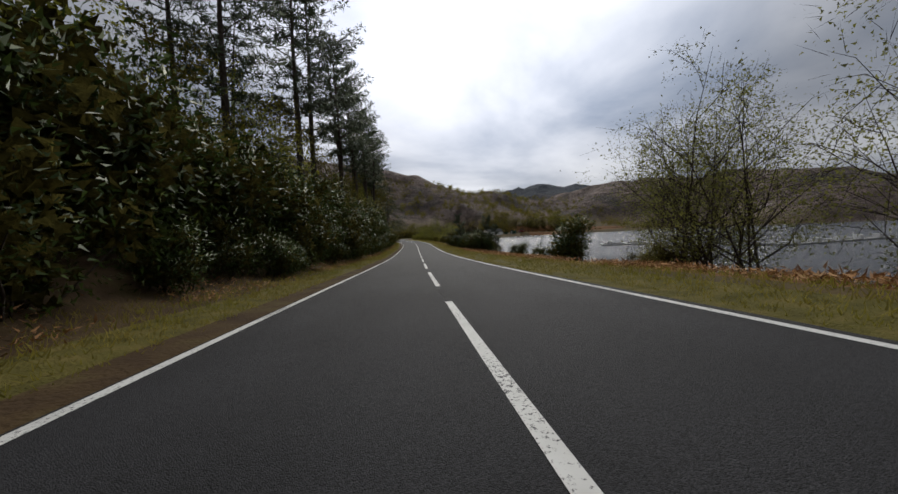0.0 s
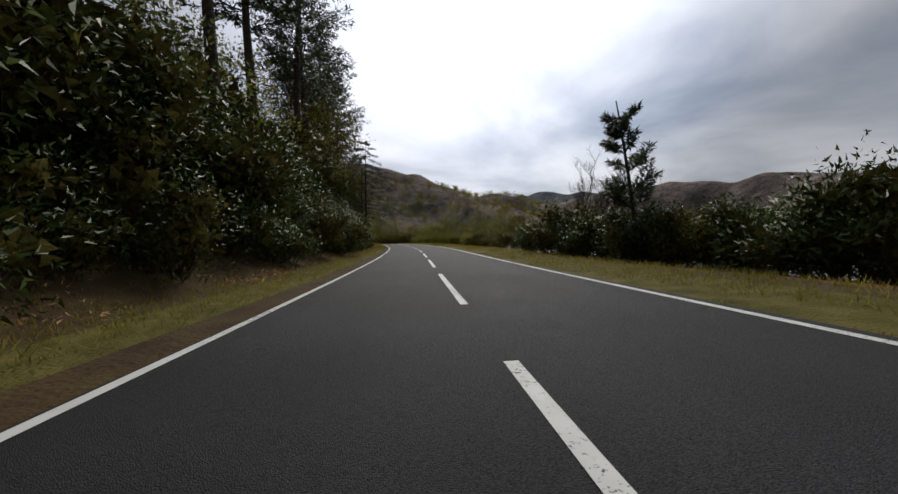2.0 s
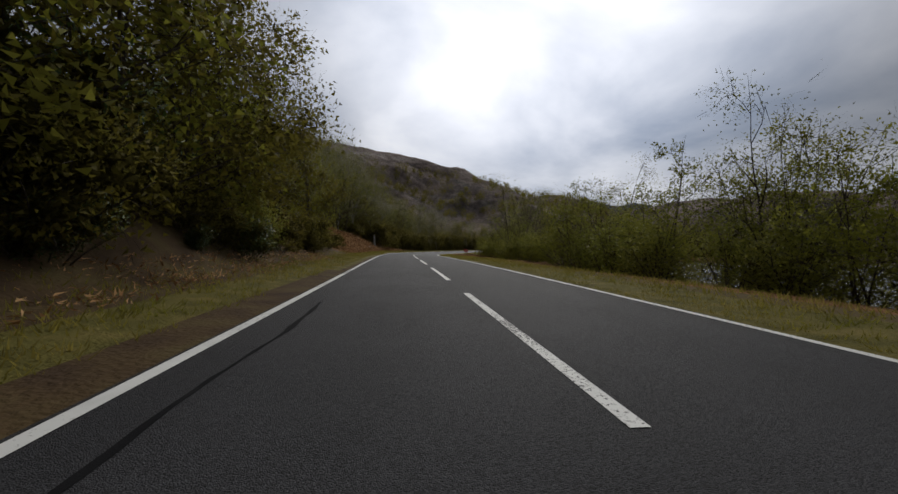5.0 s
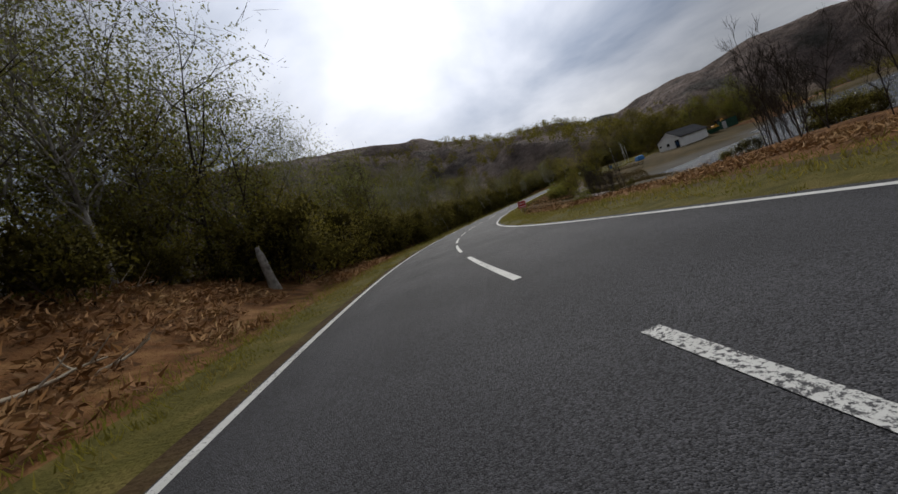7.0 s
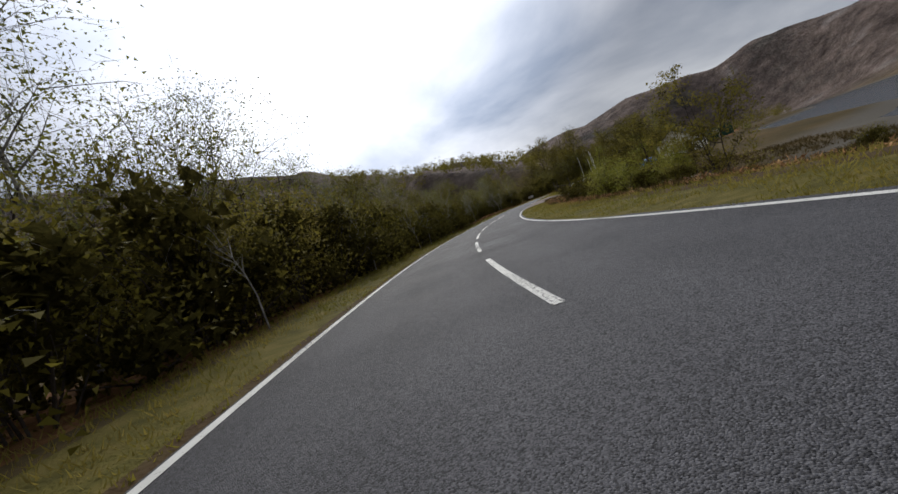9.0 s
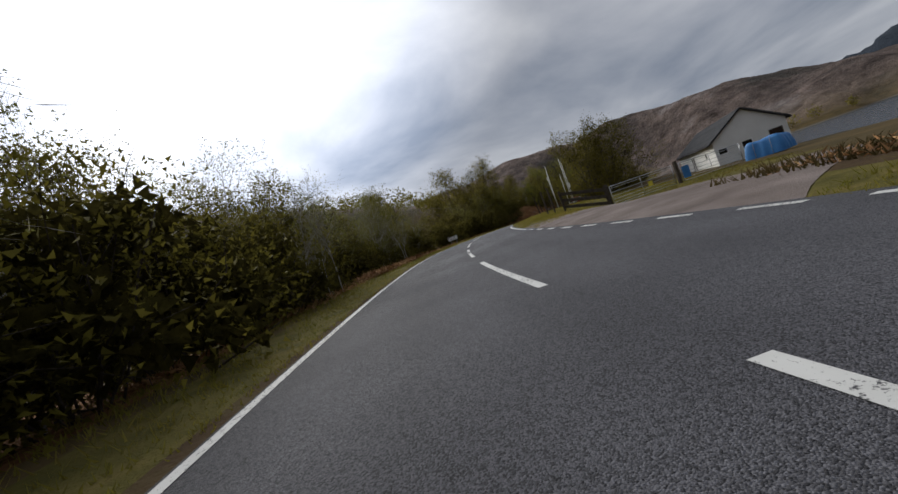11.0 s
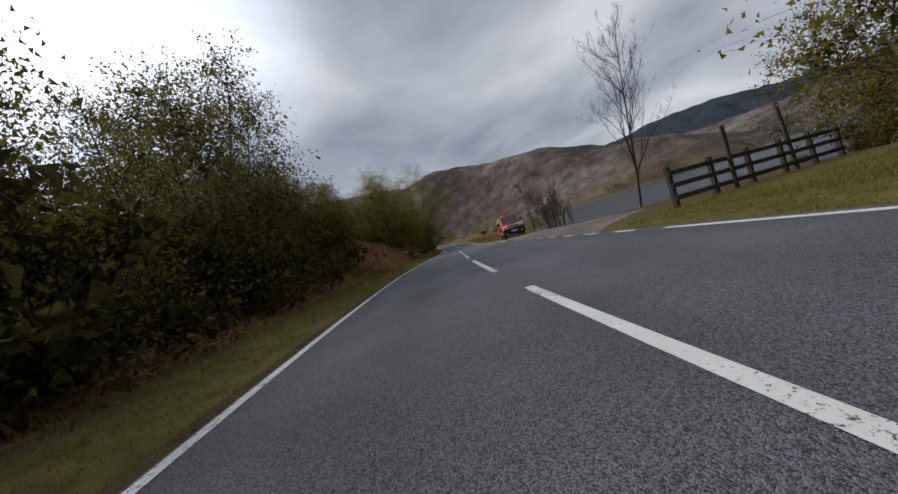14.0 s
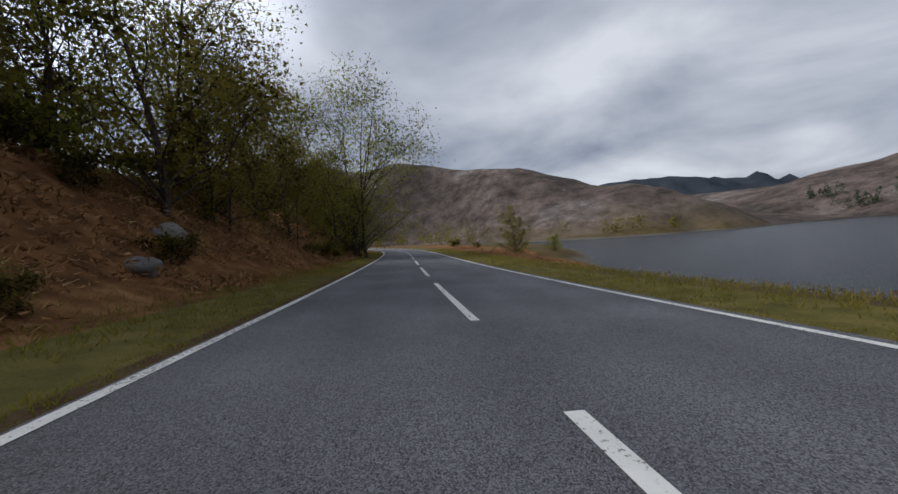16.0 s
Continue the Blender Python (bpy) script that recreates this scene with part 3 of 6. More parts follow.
def filler_mass(geo, c, r, flat, rng, n):
    """A rugged knot of filler slips: closes gaps, stands in for inner shade."""
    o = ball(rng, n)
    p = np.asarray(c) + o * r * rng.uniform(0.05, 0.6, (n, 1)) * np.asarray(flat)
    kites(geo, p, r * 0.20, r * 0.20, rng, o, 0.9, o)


def limb_path(rng, start, way, length, rise=0.0, n=5, wander=0.12):
    way = np.asarray(way, float) / np.linalg.norm(way)
    pts, p = [np.asarray(start, float)], np.asarray(start, float)
    for i in range(n - 1):
        way = way + rng.normal(size=3) * wander + np.array([0, 0, rise])
        way /= np.linalg.norm(way)
        p = p + way * length / (n - 1)
        pts.append(p)
    return np.array(pts)


def tree_frame(name, trunk, limbs, crown, trunk_m, crown_m, label, category, group, inner=None, light=False):
    ob = new(name)
    part("trunk", trunk.mesh("trunk", trunk_m, True), ob)
    if limbs is not None:
        tagged(part("branch_work", limbs.mesh("branch_work", trunk_m, True), ob), kind="stuff")
    if inner is not None:
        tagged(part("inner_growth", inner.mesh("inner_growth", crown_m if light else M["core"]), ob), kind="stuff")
    if crown is not None:
        tagged(part("crown", crown.mesh("crown", crown_m), ob), kind="stuff")
    return tagged(ob, label, category, group)


def birch(seed, h, leaves, bark, leaf, label, stems=1, name="birch_tree", group="birches beside the road", size=(0.085, 0.06), spread=0.24, fine=1000):
    rng = np.random.default_rng(seed)
    trunk, limbs, crown = Geo(), Geo(), Geo()
    spots = []
    for k in range(stems):
        lean = rng.normal(size=2) * (0.04 if stems == 1 else 0.10)
        hh = h * (1 if k == 0 else rng.uniform(0.7, 0.95))
        base = np.array([*(rng.normal(size=2) * (0.0 if stems == 1 else 0.35)), -0.4])
        tp = limb_path(rng, base, (lean[0], lean[1], 1), hh, 0.02, 9, 0.05)
        tube(trunk, tp, np.linspace(0.0065 * hh, 0.0, 9) + 0.004, 6)
        n = int(32 / stems ** 0.7)
        for i in range(n):
            u = rng.uniform(0.22, 0.99)
            p = np.array([np.interp(u * 8, np.arange(9), tp[:, a]) for a in range(3)])
            az = rng.uniform(0, 2 * np.pi)
            ln = hh * spread * (1.15 - u) * rng.uniform(0.8, 1.3) + 0.45
            lp = limb_path(rng, p, (np.cos(az), np.sin(az), rng.uniform(0.5, 1.3) + (0.9 if leaves == 0 else 0)), ln, 0.06, 5, 0.16)
            tube(limbs, lp, np.linspace(0.004 * hh * (1.1 - u) + 0.006, 0.004, 5), 4)
            for j in range(5 if u < 0.82 else 2):
                v = rng.uniform(0.25, 1)
                q = np.array([np.interp(v * 4, np.arange(5), lp[:, a]) for a in range(3)])
                tw = limb_path(rng, q, rng.normal(size=3) * (0.4 if leaves == 0 else 1) + (lp[-1] - lp[0]) / ln * 0.8, ln * rng.uniform(0.3, 0.6), 0.08 if leaves == 0 else -0.10, 5, 0.2)
                if leaves:
                    side = rng.normal(size=3) * 0.008
                    limbs.add([tw[0] - side, tw[0] + side, tw[-1]], [[0, 1, 2]])
                else:
                    tube(limbs, tw[::2], np.linspace(0.008, 0.003, 3), 3)
                spots.append(tw[1:])
                mids = (tw[1:] + tw[:-1]) / 2
                spots.append(mids)
    spots = np.concatenate(spots)
    c = spots[rng.integers(0, len(spots), leaves)] + rng.normal(size=(leaves, 3)) * 0.13
    kites(crown, c, size[0], size[1], rng, face=(c - np.array([0, 0, h * 0.55])) * np.array([1, 1, 0.5]) + np.array([0, 0, 0.4]))
    c = spots[rng.integers(0, len(spots), fine)]
    if leaves:
        kites(limbs, c, 0.6, 0.026, rng, np.array([[0, 0, 0.1]]))
    else:
        kites(limbs, c, 0.45, 0.014, rng, np.array([[0, 0, 0.8]]), 0.45)
    return tree_frame(name, trunk, limbs, crown if leaves else None, bark, leaf, label, "tree", group)


def crown_tree(seed, h, wide, low, label, leaf, bark="bark", name="broadleaf_tree", group="roadside wood", size=(0.12, 0.075), lobes=16, sprays=9, leaves=20, stems=1, droop=0.0, peak=0.62, inner=0.0, girth=0.011):
    """Stems, limbs to the lobes of an uneven crown, and a leafy spray on each limb's side shoots. wide: the crown's width over its height."""
    rng = np.random.default_rng(seed)
    trunk, limbs, crown, core = Geo(), Geo(), Geo(), Geo()
    lines = []
    for k in range(stems):
        hh = h * (1 if k == 0 else rng.uniform(0.72, 0.95))
        foot = np.array([*(rng.normal(size=2) * (0 if stems == 1 else 0.03 * h)), -0.5])
        lean = rng.normal(size=2) * (0.05 if stems == 1 else 0.16)
        tp = limb_path(rng, foot, (lean[0], lean[1], 1), hh * 0.97 + 0.5, 0.03, 9, 0.06)
        tube(trunk, tp, (girth * hh / stems ** 0.4 + 0.012) * (1 - np.linspace(0, 0.97, 9)) ** 1.15 + 0.004, 7)
        lines.append(tp)
    mid = np.array([0, 0, h * (0.5 + low / 2)])
    for i in range(lobes):
        tp = lines[i % stems]
        u = low + (0.99 - low) * ((i + rng.uniform(0.1, 0.9)) / lobes)
        rel = (u - low) / (1 - low)
        swell = (rel / (1 - peak)) ** 0.55 if rel < 1 - peak else (max(0.02, (1 - rel) / peak)) ** 0.6
        az = i * 2.4 + rng.uniform(-0.5, 0.5)
        reach = h * wide * 0.5 * swell * rng.uniform(0.45, 1.1)
        on = lambda f: np.array([np.interp(np.clip(f, 0.08, 1) * 8, np.arange(9), tp[:, a]) for a in range(3)])
        c = on(u) + np.array([np.cos(az), np.sin(az), 0]) * reach
        root = on(u - 0.7 * reach / h - 0.06)
        bend = (root + c) / 2 + rng.normal(size=3) * reach * 0.08 + np.array([0, 0, -0.08 * reach])
        tube(limbs, [root, bend, c], [0.004 * h * (1.1 - rel) + 0.008, 0.003 * h * (1.1 - rel) + 0.006, 0.006], 5)
        rad = h * (0.075 + 0.055 * swell * min(1, wide * 2)) * rng.uniform(0.75, 1.25)
        for k in range(sprays):
            o = ball(rng, 1)[0]
            q = c + o * rad * rng.uniform(0.35, 1.0) * np.array([1.1, 1.1, 0.9])
            way = o + (c - on(u)) / (reach + 0.3) * 0.5 + np.array([0, 0, 0.35 - droop])
            way /= np.linalg.norm(way) + 1e-9
            ln = rad * rng.uniform(0.5, 1.0)
            e = q + way * ln + np.array([0, 0, -droop * ln * 0.6])
            side = np.cross(way, ball(rng, 1)[0]) * 0.012
            b = bend + (c - bend) * rng.uniform(0.3, 1)
            limbs.add([b - side, b + side, q + side * 0.7, q - side * 0.7, e], [[0, 1, 2], [0, 2, 3], [3, 2, 4]])
            n = leaves + int(rng.integers(-4, 5)) if leaves else 0
            if n > 0:
                f = rng.uniform(-0.2, 1.05, (n, 1))
                pts = q + (e - q) * f + rng.normal(size=(n, 3)) * rad * 0.24
                kites(crown, pts, size[0], size[1], rng, np.repeat(way[None], n, 0) * 0.5, face=(pts - c) * 0.8 / rad + (pts - mid) / (h * 0.4) + np.array([0, 0, 0.3]))
            tw = q + (e - q) * rng.uniform(0, 1, (3, 1)) + rng.normal(size=(3, 3)) * rad * 0.15
            kites(limbs, tw, ln * 0.8, 0.016, rng, np.repeat(way[None], 3, 0), 0.7)
        if inner:
            filler_mass(core, c, rad * inner, (1.1, 1.1, 0.9), rng, 26)
    return tree_frame(name, trunk, limbs, crown if leaves else None, M[bark], leaf, label, "tree", group, core if inner else None, leaf == M["leaf"])


def conifer(seed, h, label, name="scots_pine", bare=0.45, reach=0.20, droop=-0.02, clumps=5, needles=15, group="pines on the bank", fine=1.0, cone=False):
    rng = np.random.default_rng(seed)
    trunk, limbs, crown = Geo(), Geo(), Geo()
    tp = limb_path(rng, (0, 0, -0.5), (rng.normal() * 0.03, rng.normal() * 0.03, 1), h + 0.5, 0.01, 8, 0.025)
    tube(trunk, tp, np.linspace(0.014 * h + 0.03, 0.02, 8), 8)
    z, step = bare, 0.62 / h * 1.15
    while z < 0.99:
        p = np.array([np.interp(z * 7, np.arange(8), tp[:, a]) for a in range(3)])
        for b in range(int(rng.integers(3, 6))):
            az = rng.uniform(0, 2 * np.pi)
            rel = (z - bare) / (1 - bare)
            shape = (1 - rel) ** 0.8 * (0.55 + 0.45 * min(1, rel * 4)) if droop < 0 or cone else np.sin(np.pi * (0.2 + 0.75 * rel))
            ln = h * reach * shape * rng.uniform(0.6, 1.2) + 0.35
            lp = limb_path(rng, p, (np.cos(az), np.sin(az), 0.55 if cone else 0.25 if droop >= 0 else -0.05), ln, droop, 5, 0.10)
            tube(limbs, lp, np.linspace(0.02 + 0.003 * ln, 0.008, 5), 4)
            for q in np.linspace(0.35, 1, clumps):
                c0 = np.array([np.interp(q * 4, np.arange(5), lp[:, a]) for a in range(3)])
                n = needles
                o = ball(rng, n) * np.array([1, 1, 0.6])
                kites(crown, c0 + o * 0.12 * ln ** 0.5, (0.26 + 0.02 * h * 0.3) * fine, (0.05 + 0.0025 * h) * fine ** 0.5, rng, o + (lp[-1] - lp[0]) / ln * 0.5, face=o * 0.5 + (c0 - p) / ln * 0.8 + np.array([0, 0, 0.4]))
        z += step * rng.uniform(0.7, 1.4)
    return tree_frame(name, trunk, limbs, crown, M["bark"], M["needle"], label, "tree", group)


def bush(seed, w, h, leaves, leaf, label, name="rhododendron_bush", group="bushes along the verge", size=(0.215, 0.085), lumps=11, solid=True, category="bush"):
    rng = np.random.default_rng(seed)
    ob = new(name)
    crown, stems, inner = Geo(), Geo(), Geo()
    cs = []
    for i in range(lumps):
        a, r = rng.uniform(0, 2 * np.pi), rng.uniform(0, 0.62) ** 0.7
        cs.append((np.array([np.cos(a) * r * w * 0.5, np.sin(a) * r * w * 0.5, h * rng.uniform(0.14, 0.72) * (1 - 0.5 * r * r)]), w * rng.uniform(0.17, 0.27)))
    per = leaves // lumps
    flat = np.array([1, 1, 0.85 * h / w * 1.3])
    for c, r in cs:
        o = ball(rng, per)
        depth = np.where(rng.uniform(0, 1, (per, 1)) < 0.7, rng.uniform(0.8, 1.2, (per, 1)), rng.uniform(0.35, 0.8, (per, 1)))
        p = c + o * r * depth * flat
        p[:, 2] = np.abs(p[:, 2]) + 0.02
        kites(crown, p, size[0], size[1], rng, o, 0.9, o * 0.75 + c / w * 1.2)
        filler_mass(inner, c, r * (1.05 if solid else 0.98), flat, rng, 105 if solid is not None else 14)
        if not solid:
            for q in range(3):
                e = c + ball(rng, 1)[0] * r * 1.25 * flat
                tube(stems, [c * 0.6, (c + e) / 2 + rng.normal(size=3) * 0.08, e], [0.012, 0.008, 0.003], 3)
        tube(stems, limb_path(rng, (c[0] * 0.3, c[1] * 0.3, -0.2), c + np.array([0, 0, 0.2]), np.linalg.norm(c) * 1.1, 0.0, 4), [0.03, 0.025, 0.018, 0.01], 4)
    tagged(part("branch_work", stems.mesh("branch_work", M["bark"], True), ob), kind="stuff")
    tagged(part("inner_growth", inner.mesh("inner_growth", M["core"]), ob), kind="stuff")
    tagged(part("foliage", crown.mesh("foliage", leaf), ob), kind="stuff")
    return tagged(ob, label, category, group)


PLANTED = set()


def plant(proto, s, d, scale=1.0, turn=None, sink=0.0, squash=1.0):
    """Set the kind's first plant, then copies of it, on the ground s along and d beside the road."""
    x, y, _ = at(s, d)
    z = float(at(s, d)[2] + side_height(np.array([float(s)]), np.array([float(d)]))[0]) if abs(d) < 17 else height(x, y)
    r = random.Random(round(s * 131 + d * 977))
    turn = r.uniform(0, 360) if turn is None else turn
    m = pose(float(x), float(y), z - sink, r.uniform(-3, 3), r.uniform(-3, 3), turn)
    if proto.name not in PLANTED:
        PLANTED.add(proto.name)
        proto.matrix_basis = m @ Matrix.Diagonal((scale, scale, scale * squash, 1))
        return proto
    return copy_thing(proto, m @ Matrix.Diagonal((scale, scale, scale * squash, 1)))


random.seed(7)
BIRCH = [crown_tree(11, 12.0, 0.42, 0.28, "slender white-stemmed birch in thin young leaf", M["bud"], "birchbark", "birch_tree", "birches beside the road", (0.12, 0.085), 22, 8, 17, 1, 0.45, girth=0.0065),
         crown_tree(12, 10.5, 0.5, 0.24, "dark-stemmed birch with a haze of twigs", M["bud"], "bark", "birch_tree", "birches beside the road", (0.12, 0.08), 22, 8, 15, 2, 0.4, girth=0.0075),
         crown_tree(13, 9.0, 0.6, 0.22, "many-stemmed birch in thin young leaf", M["bud"], "bark", "birch_tree", "birches beside the road", (0.10, 0.065), 30, 9, 20, 4, 0.45, girth=0.009)]
SLIM = crown_tree(14, 7.5, 0.30, 0.42, "young white-stemmed birch at the edge of the thicket", M["bud"], "birchbark", "birch_tree", "young birches beside the road", (0.07, 0.05), 12, 6, 9, 1, 0.4, girth=0.0036)
BARE = [birch(21, 5.5, 0, M["bark"], M["bud"], "leafless sapling with fine dark twigs", name="bare_sapling", group="bare saplings", stems=3, spread=0.16, fine=700),
        birch(22, 10.5, 0, M["bark"], M["bud"], "leafless ash with a forked dark crown", name="bare_tree", group="bare trees", spread=0.36, fine=1500)]
OLIVE = [crown_tree(31, 11.0, 0.62, 0.10, "broadleaf tree in olive spring leaf", M["olive"], inner=0.8, lobes=22, leaves=22, size=(0.18, 0.125)),
         crown_tree(32, 8.5, 0.75, 0.06, "broadleaf tree in dull green leaf", M["olive"], inner=0.8, lobes=22, leaves=22, size=(0.17, 0.12), stems=3),
         crown_tree(33, 9.5, 0.66, 0.08, "tree in fresh yellow-green leaf", M["leaf"], inner=0.9, lobes=22, leaves=17, size=(0.19, 0.13), stems=2)]
LIGHT = [crown_tree(35, 7.5, 0.7, 0.06, "light-green willow tree standing by the lake", M["leaf"], name="willow_tree", size=(0.15, 0.09), lobes=22, leaves=22, stems=4, peak=0.7, group="willows by the lake"),
         crown_tree(36, 6.0, 0.9, 0.05, "bushy yellow-green willow tree by the lake", M["leaf"], name="willow_tree", size=(0.15, 0.09), lobes=22, leaves=22, stems=4, group="willows by the lake")]
BIG = [crown_tree(34, 14.0, 0.75, 0.12, "tall spreading roadside tree in light leaf", M["leaf"], size=(0.16, 0.11), lobes=36, sprays=11, leaves=24, stems=3, group="tall trees")]
ALDER = [crown_tree(37, 11.0, 0.85, 0.05, "bushy alder in olive spring leaf on the grass", M["olive"], name="alder_tree", size=(0.19, 0.13), lobes=38, sprays=10, leaves=24, stems=4, inner=0.95, group="alders on the grass")]
PINE = [conifer(41, 22.0, "tall dark pine with a bare lower trunk", reach=0.16, droop=0.02),
        conifer(42, 18.0, "dark pine with an open crown", bare=0.4, reach=0.20, droop=0.03, needles=18)]
LARCH = [conifer(43, 17.0, "drooping larch over the road", name="larch_tree", bare=0.30, reach=0.48, droop=-0.05, needles=20, clumps=12, fine=0.5, group="larches on the rock")]
SMALLPINE = [conifer(44, 6.0, "young pine with upright shoots", name="young_pine", bare=0.02, reach=0.26, droop=0.06, clumps=8, needles=26, fine=0.75, cone=True, group="young pines by the lake")]
RHODO = [bush(51, 5.0, 3.6, 2500, M["rhodo"], "dense dark rhododendron with glossy leaves", size=(0.165, 0.065)),
         bush(52, 4.0, 2.8, 2500, M["rhodo"], "rounded rhododendron with glossy green leaves", size=(0.165, 0.065)),
         bush(53, 6.0, 4.8, 2900, M["rhodo"], "tall rhododendron thicket on the bank", lumps=15, size=(0.175, 0.07))]
SCRUB = [bush(61, 4.0, 3.2, 2600, M["olive"], "olive willow scrub in young leaf", "willow_scrub", size=(0.115, 0.062), solid=False, group="scrub beside the road"),
         bush(62, 5.2, 4.2, 3000, M["olive"], "thick brown-green scrub in young leaf", "willow_scrub", size=(0.13, 0.07), solid=False, group="scrub beside the road"),
         bush(63, 3.6, 3.4, 3600, M["leaf"], "bright green willow bush", "willow_scrub", size=(0.13, 0.06), solid=None, group="scrub beside the road")]
THICK = [bush(64, 5.6, 4.6, 3400, M["olive"], "tall olive willow thicket in young leaf", "willow_thicket", size=(0.125, 0.075), solid=False, lumps=14, group="thicket beside the road"),
         bush(65, 6.6, 5.4, 3800, M["olive"], "dense brown-green thicket in young leaf", "willow_thicket", size=(0.135, 0.08), solid=False, lumps=16, group="thicket beside the road")]


def pick(kinds, r=random):
    return kinds[r.randrange(len(kinds))]


def belt(kinds, s0, s1, every, d0, d1, lo=0.8, hi=1.2, sink=0.1):
    r = random.Random(round(s0 * 17 + s1 * 113 + d0 * 1009))
    s = s0
    while s < s1:
        plant(pick(kinds, r), s + r.uniform(-0.4, 0.4) * every, r.uniform(d0, d1), r.uniform(lo, hi), sink=sink)
        s += every


# left of the road: dark wood on the bank
belt(RHODO, -10, 104, 2.8, -7.5, -6.6, 0.75, 1.0)
belt(RHODO[2:], -8, 92, 3.6, -10.2, -9.2, 1.1, 1.45, sink=0.2)
belt(RHODO[2:], -6, 96, 4.2, -12.6, -11.6, 1.55, 1.9, sink=0.3)
belt(OLIVE[1:], 4, 104, 4.8, -13, -10.2, 0.85, 1.2)
belt(PINE, -10, 60, 11, -20, -13, 0.85, 1.1)
for s, d, k in ((30, -10.5, 1.1), (40, -9.5, 1.2), (48, -10.5, 1.3), (56, -9.2, 1.25), (63, -10, 1.35), (70, -9.0, 1.3), (77, -10.5, 1.35), (84, -9.4, 1.25), (90, -10.2, 1.35), (96, -9.5, 1.2), (101, -9.6, 1.25),
                (107, -10.6, 1.15), (113, -9.8, 1.1), (118, -11, 1.2), (124, -10.5, 1.0)):
    plant(pick(PINE), s, d, k)
for s, d, k in ((133, -7.0, 1.08), (138, -7.6, 0.98), (129, -11.5, 1.1), (146, -10.5, 0.9)):
    plant(LARCH[0], s, d, k)
belt(RHODO[:2], 97, 126, 2.0, -7.4, -6.7, 0.55, 0.85)
belt(RHODO, 92, 124, 2.8, -8.3, -7.6, 0.75, 0.95)
belt(RHODO, 90, 126, 2.8, -9.9, -9.0, 1.0, 1.25)
belt(RHODO, 97, 150, 4.2, -12.0, -10.6, 1.0, 1.35)
for s, d, k in ((136.5, -8.0, 0.72), (141, -9.4, 0.72), (131, -10.5, 0.8)):
    plant(OLIVE[1], s, d, k)
belt(RHODO[:2], 133, 166, 3.6, -7.4, -6.8, 0.3, 0.55)
belt(RHODO + SCRUB[:1], 158, 168, 2.2, -9.8, -8.4, 0.8, 1.1)
belt(RHODO, 84, 112, 2.6, -12.5, -10.8, 1.1, 1.4)
belt(RHODO[:2], 76, 101, 2.3, -8.8, -7.8, 0.85, 1.05)
belt(RHODO[2:], 96, 160, 6.0, -16.5, -13.0, 1.2, 1.6)
belt(OLIVE[1:], 158, 172, 3.0, -9.5, -7.8, 0.9, 1.15)
belt(RHODO, 136, 152, 2.6, -12.6, -11.4, 1.0, 1.3)
belt(SCRUB[:2], 164, 190, 2.2, -7.6, -6.8, 0.45, 0.65)
belt(OLIVE, 104, 180, 3.6, -14.5, -10.8, 0.9, 1.25)
belt(OLIVE + SCRUB, 156, 192, 2.4, -9.5, -7.6, 0.75, 1.05)
# birches over the bracken bank
for s, d, k in ((196, -12, 1.0), (199, -15.5, 1.1), (202.5, -13.5, 0.95), (204, -17, 1.1), (206.5, -14.5, 1.05), (208.5, -18, 1.1), (210.5, -12.6, 1.0), (212, -16, 1.1), (213.5, -13.2, 1.0), (215, -19, 1.1), (216.5, -12.5, 1.05), (218, -15, 1.1),
                (219.5, -11.5, 1.0), (221, -13.5, 1.05), (223, -17, 1.1), (224, -11.5, 0.95), (226, -13, 1.0), (229, -11.5, 0.95), (232, -12, 0.9), (205, -22, 1.2), (212, -23, 1.2), (218, -22, 1.2), (201, -20, 1.2), (194, -18, 1.1), (208, -27, 1.3), (216, -28, 1.3), (223, -24, 1.2), (229, -18, 1.1), (204, -11, 0.9), (207.5, -10.8, 0.95), (209.5, -15, 1.0), (211.5, -20, 1.1), (214.5, -11, 0.95), (217.2, -17.5, 1.05), (220.3, -15.5, 1.0), (222, -20, 1.1), (225, -15.5, 1.0), (227.5, -14.5, 1.0), (202, -17, 1.0), (198, -13.5, 1.0), (206, -19.5, 1.1), (213, -26, 1.2), (219, -26, 1.2)):
    plant(BIRCH[random.randrange(2)], s, d, k * (1.25 if s > 215 else 1.05))
belt(SCRUB[:2], 212, 232, 3.0, -12.5, -9.4, 0.95, 1.25)
belt(THICK, 220, 240, 3.2, -8.6, -7.9, 0.85, 1.1)
belt(THICK, 241, 305, 3.2, -7.7, -7.1, 0.85, 1.1)
belt(THICK, 306, 313, 3.2, -8.8, -8.2, 0.85, 1.1)
belt(THICK, 314, 331, 3.4, -11, -10.2, 0.9, 1.1)
belt(SCRUB[:2], 331, 346, 3.4, -10.6, -9.8, 1.0, 1.25)
belt(THICK, 347, 362, 3.2, -9.4, -8.6, 0.7, 0.9)
belt(THICK, 363, 390, 3.2, -9.2, -8.4, 0.85, 1.1)
belt(OLIVE[:2], 216, 236, 3.0, -14, -11, 0.5, 0.65)
belt(THICK, 232, 390, 6.4, -13.0, -11.4, 1.05, 1.3)
belt(OLIVE[:2], 234, 300, 3.4, -14.5, -11.2, 0.6, 0.9)
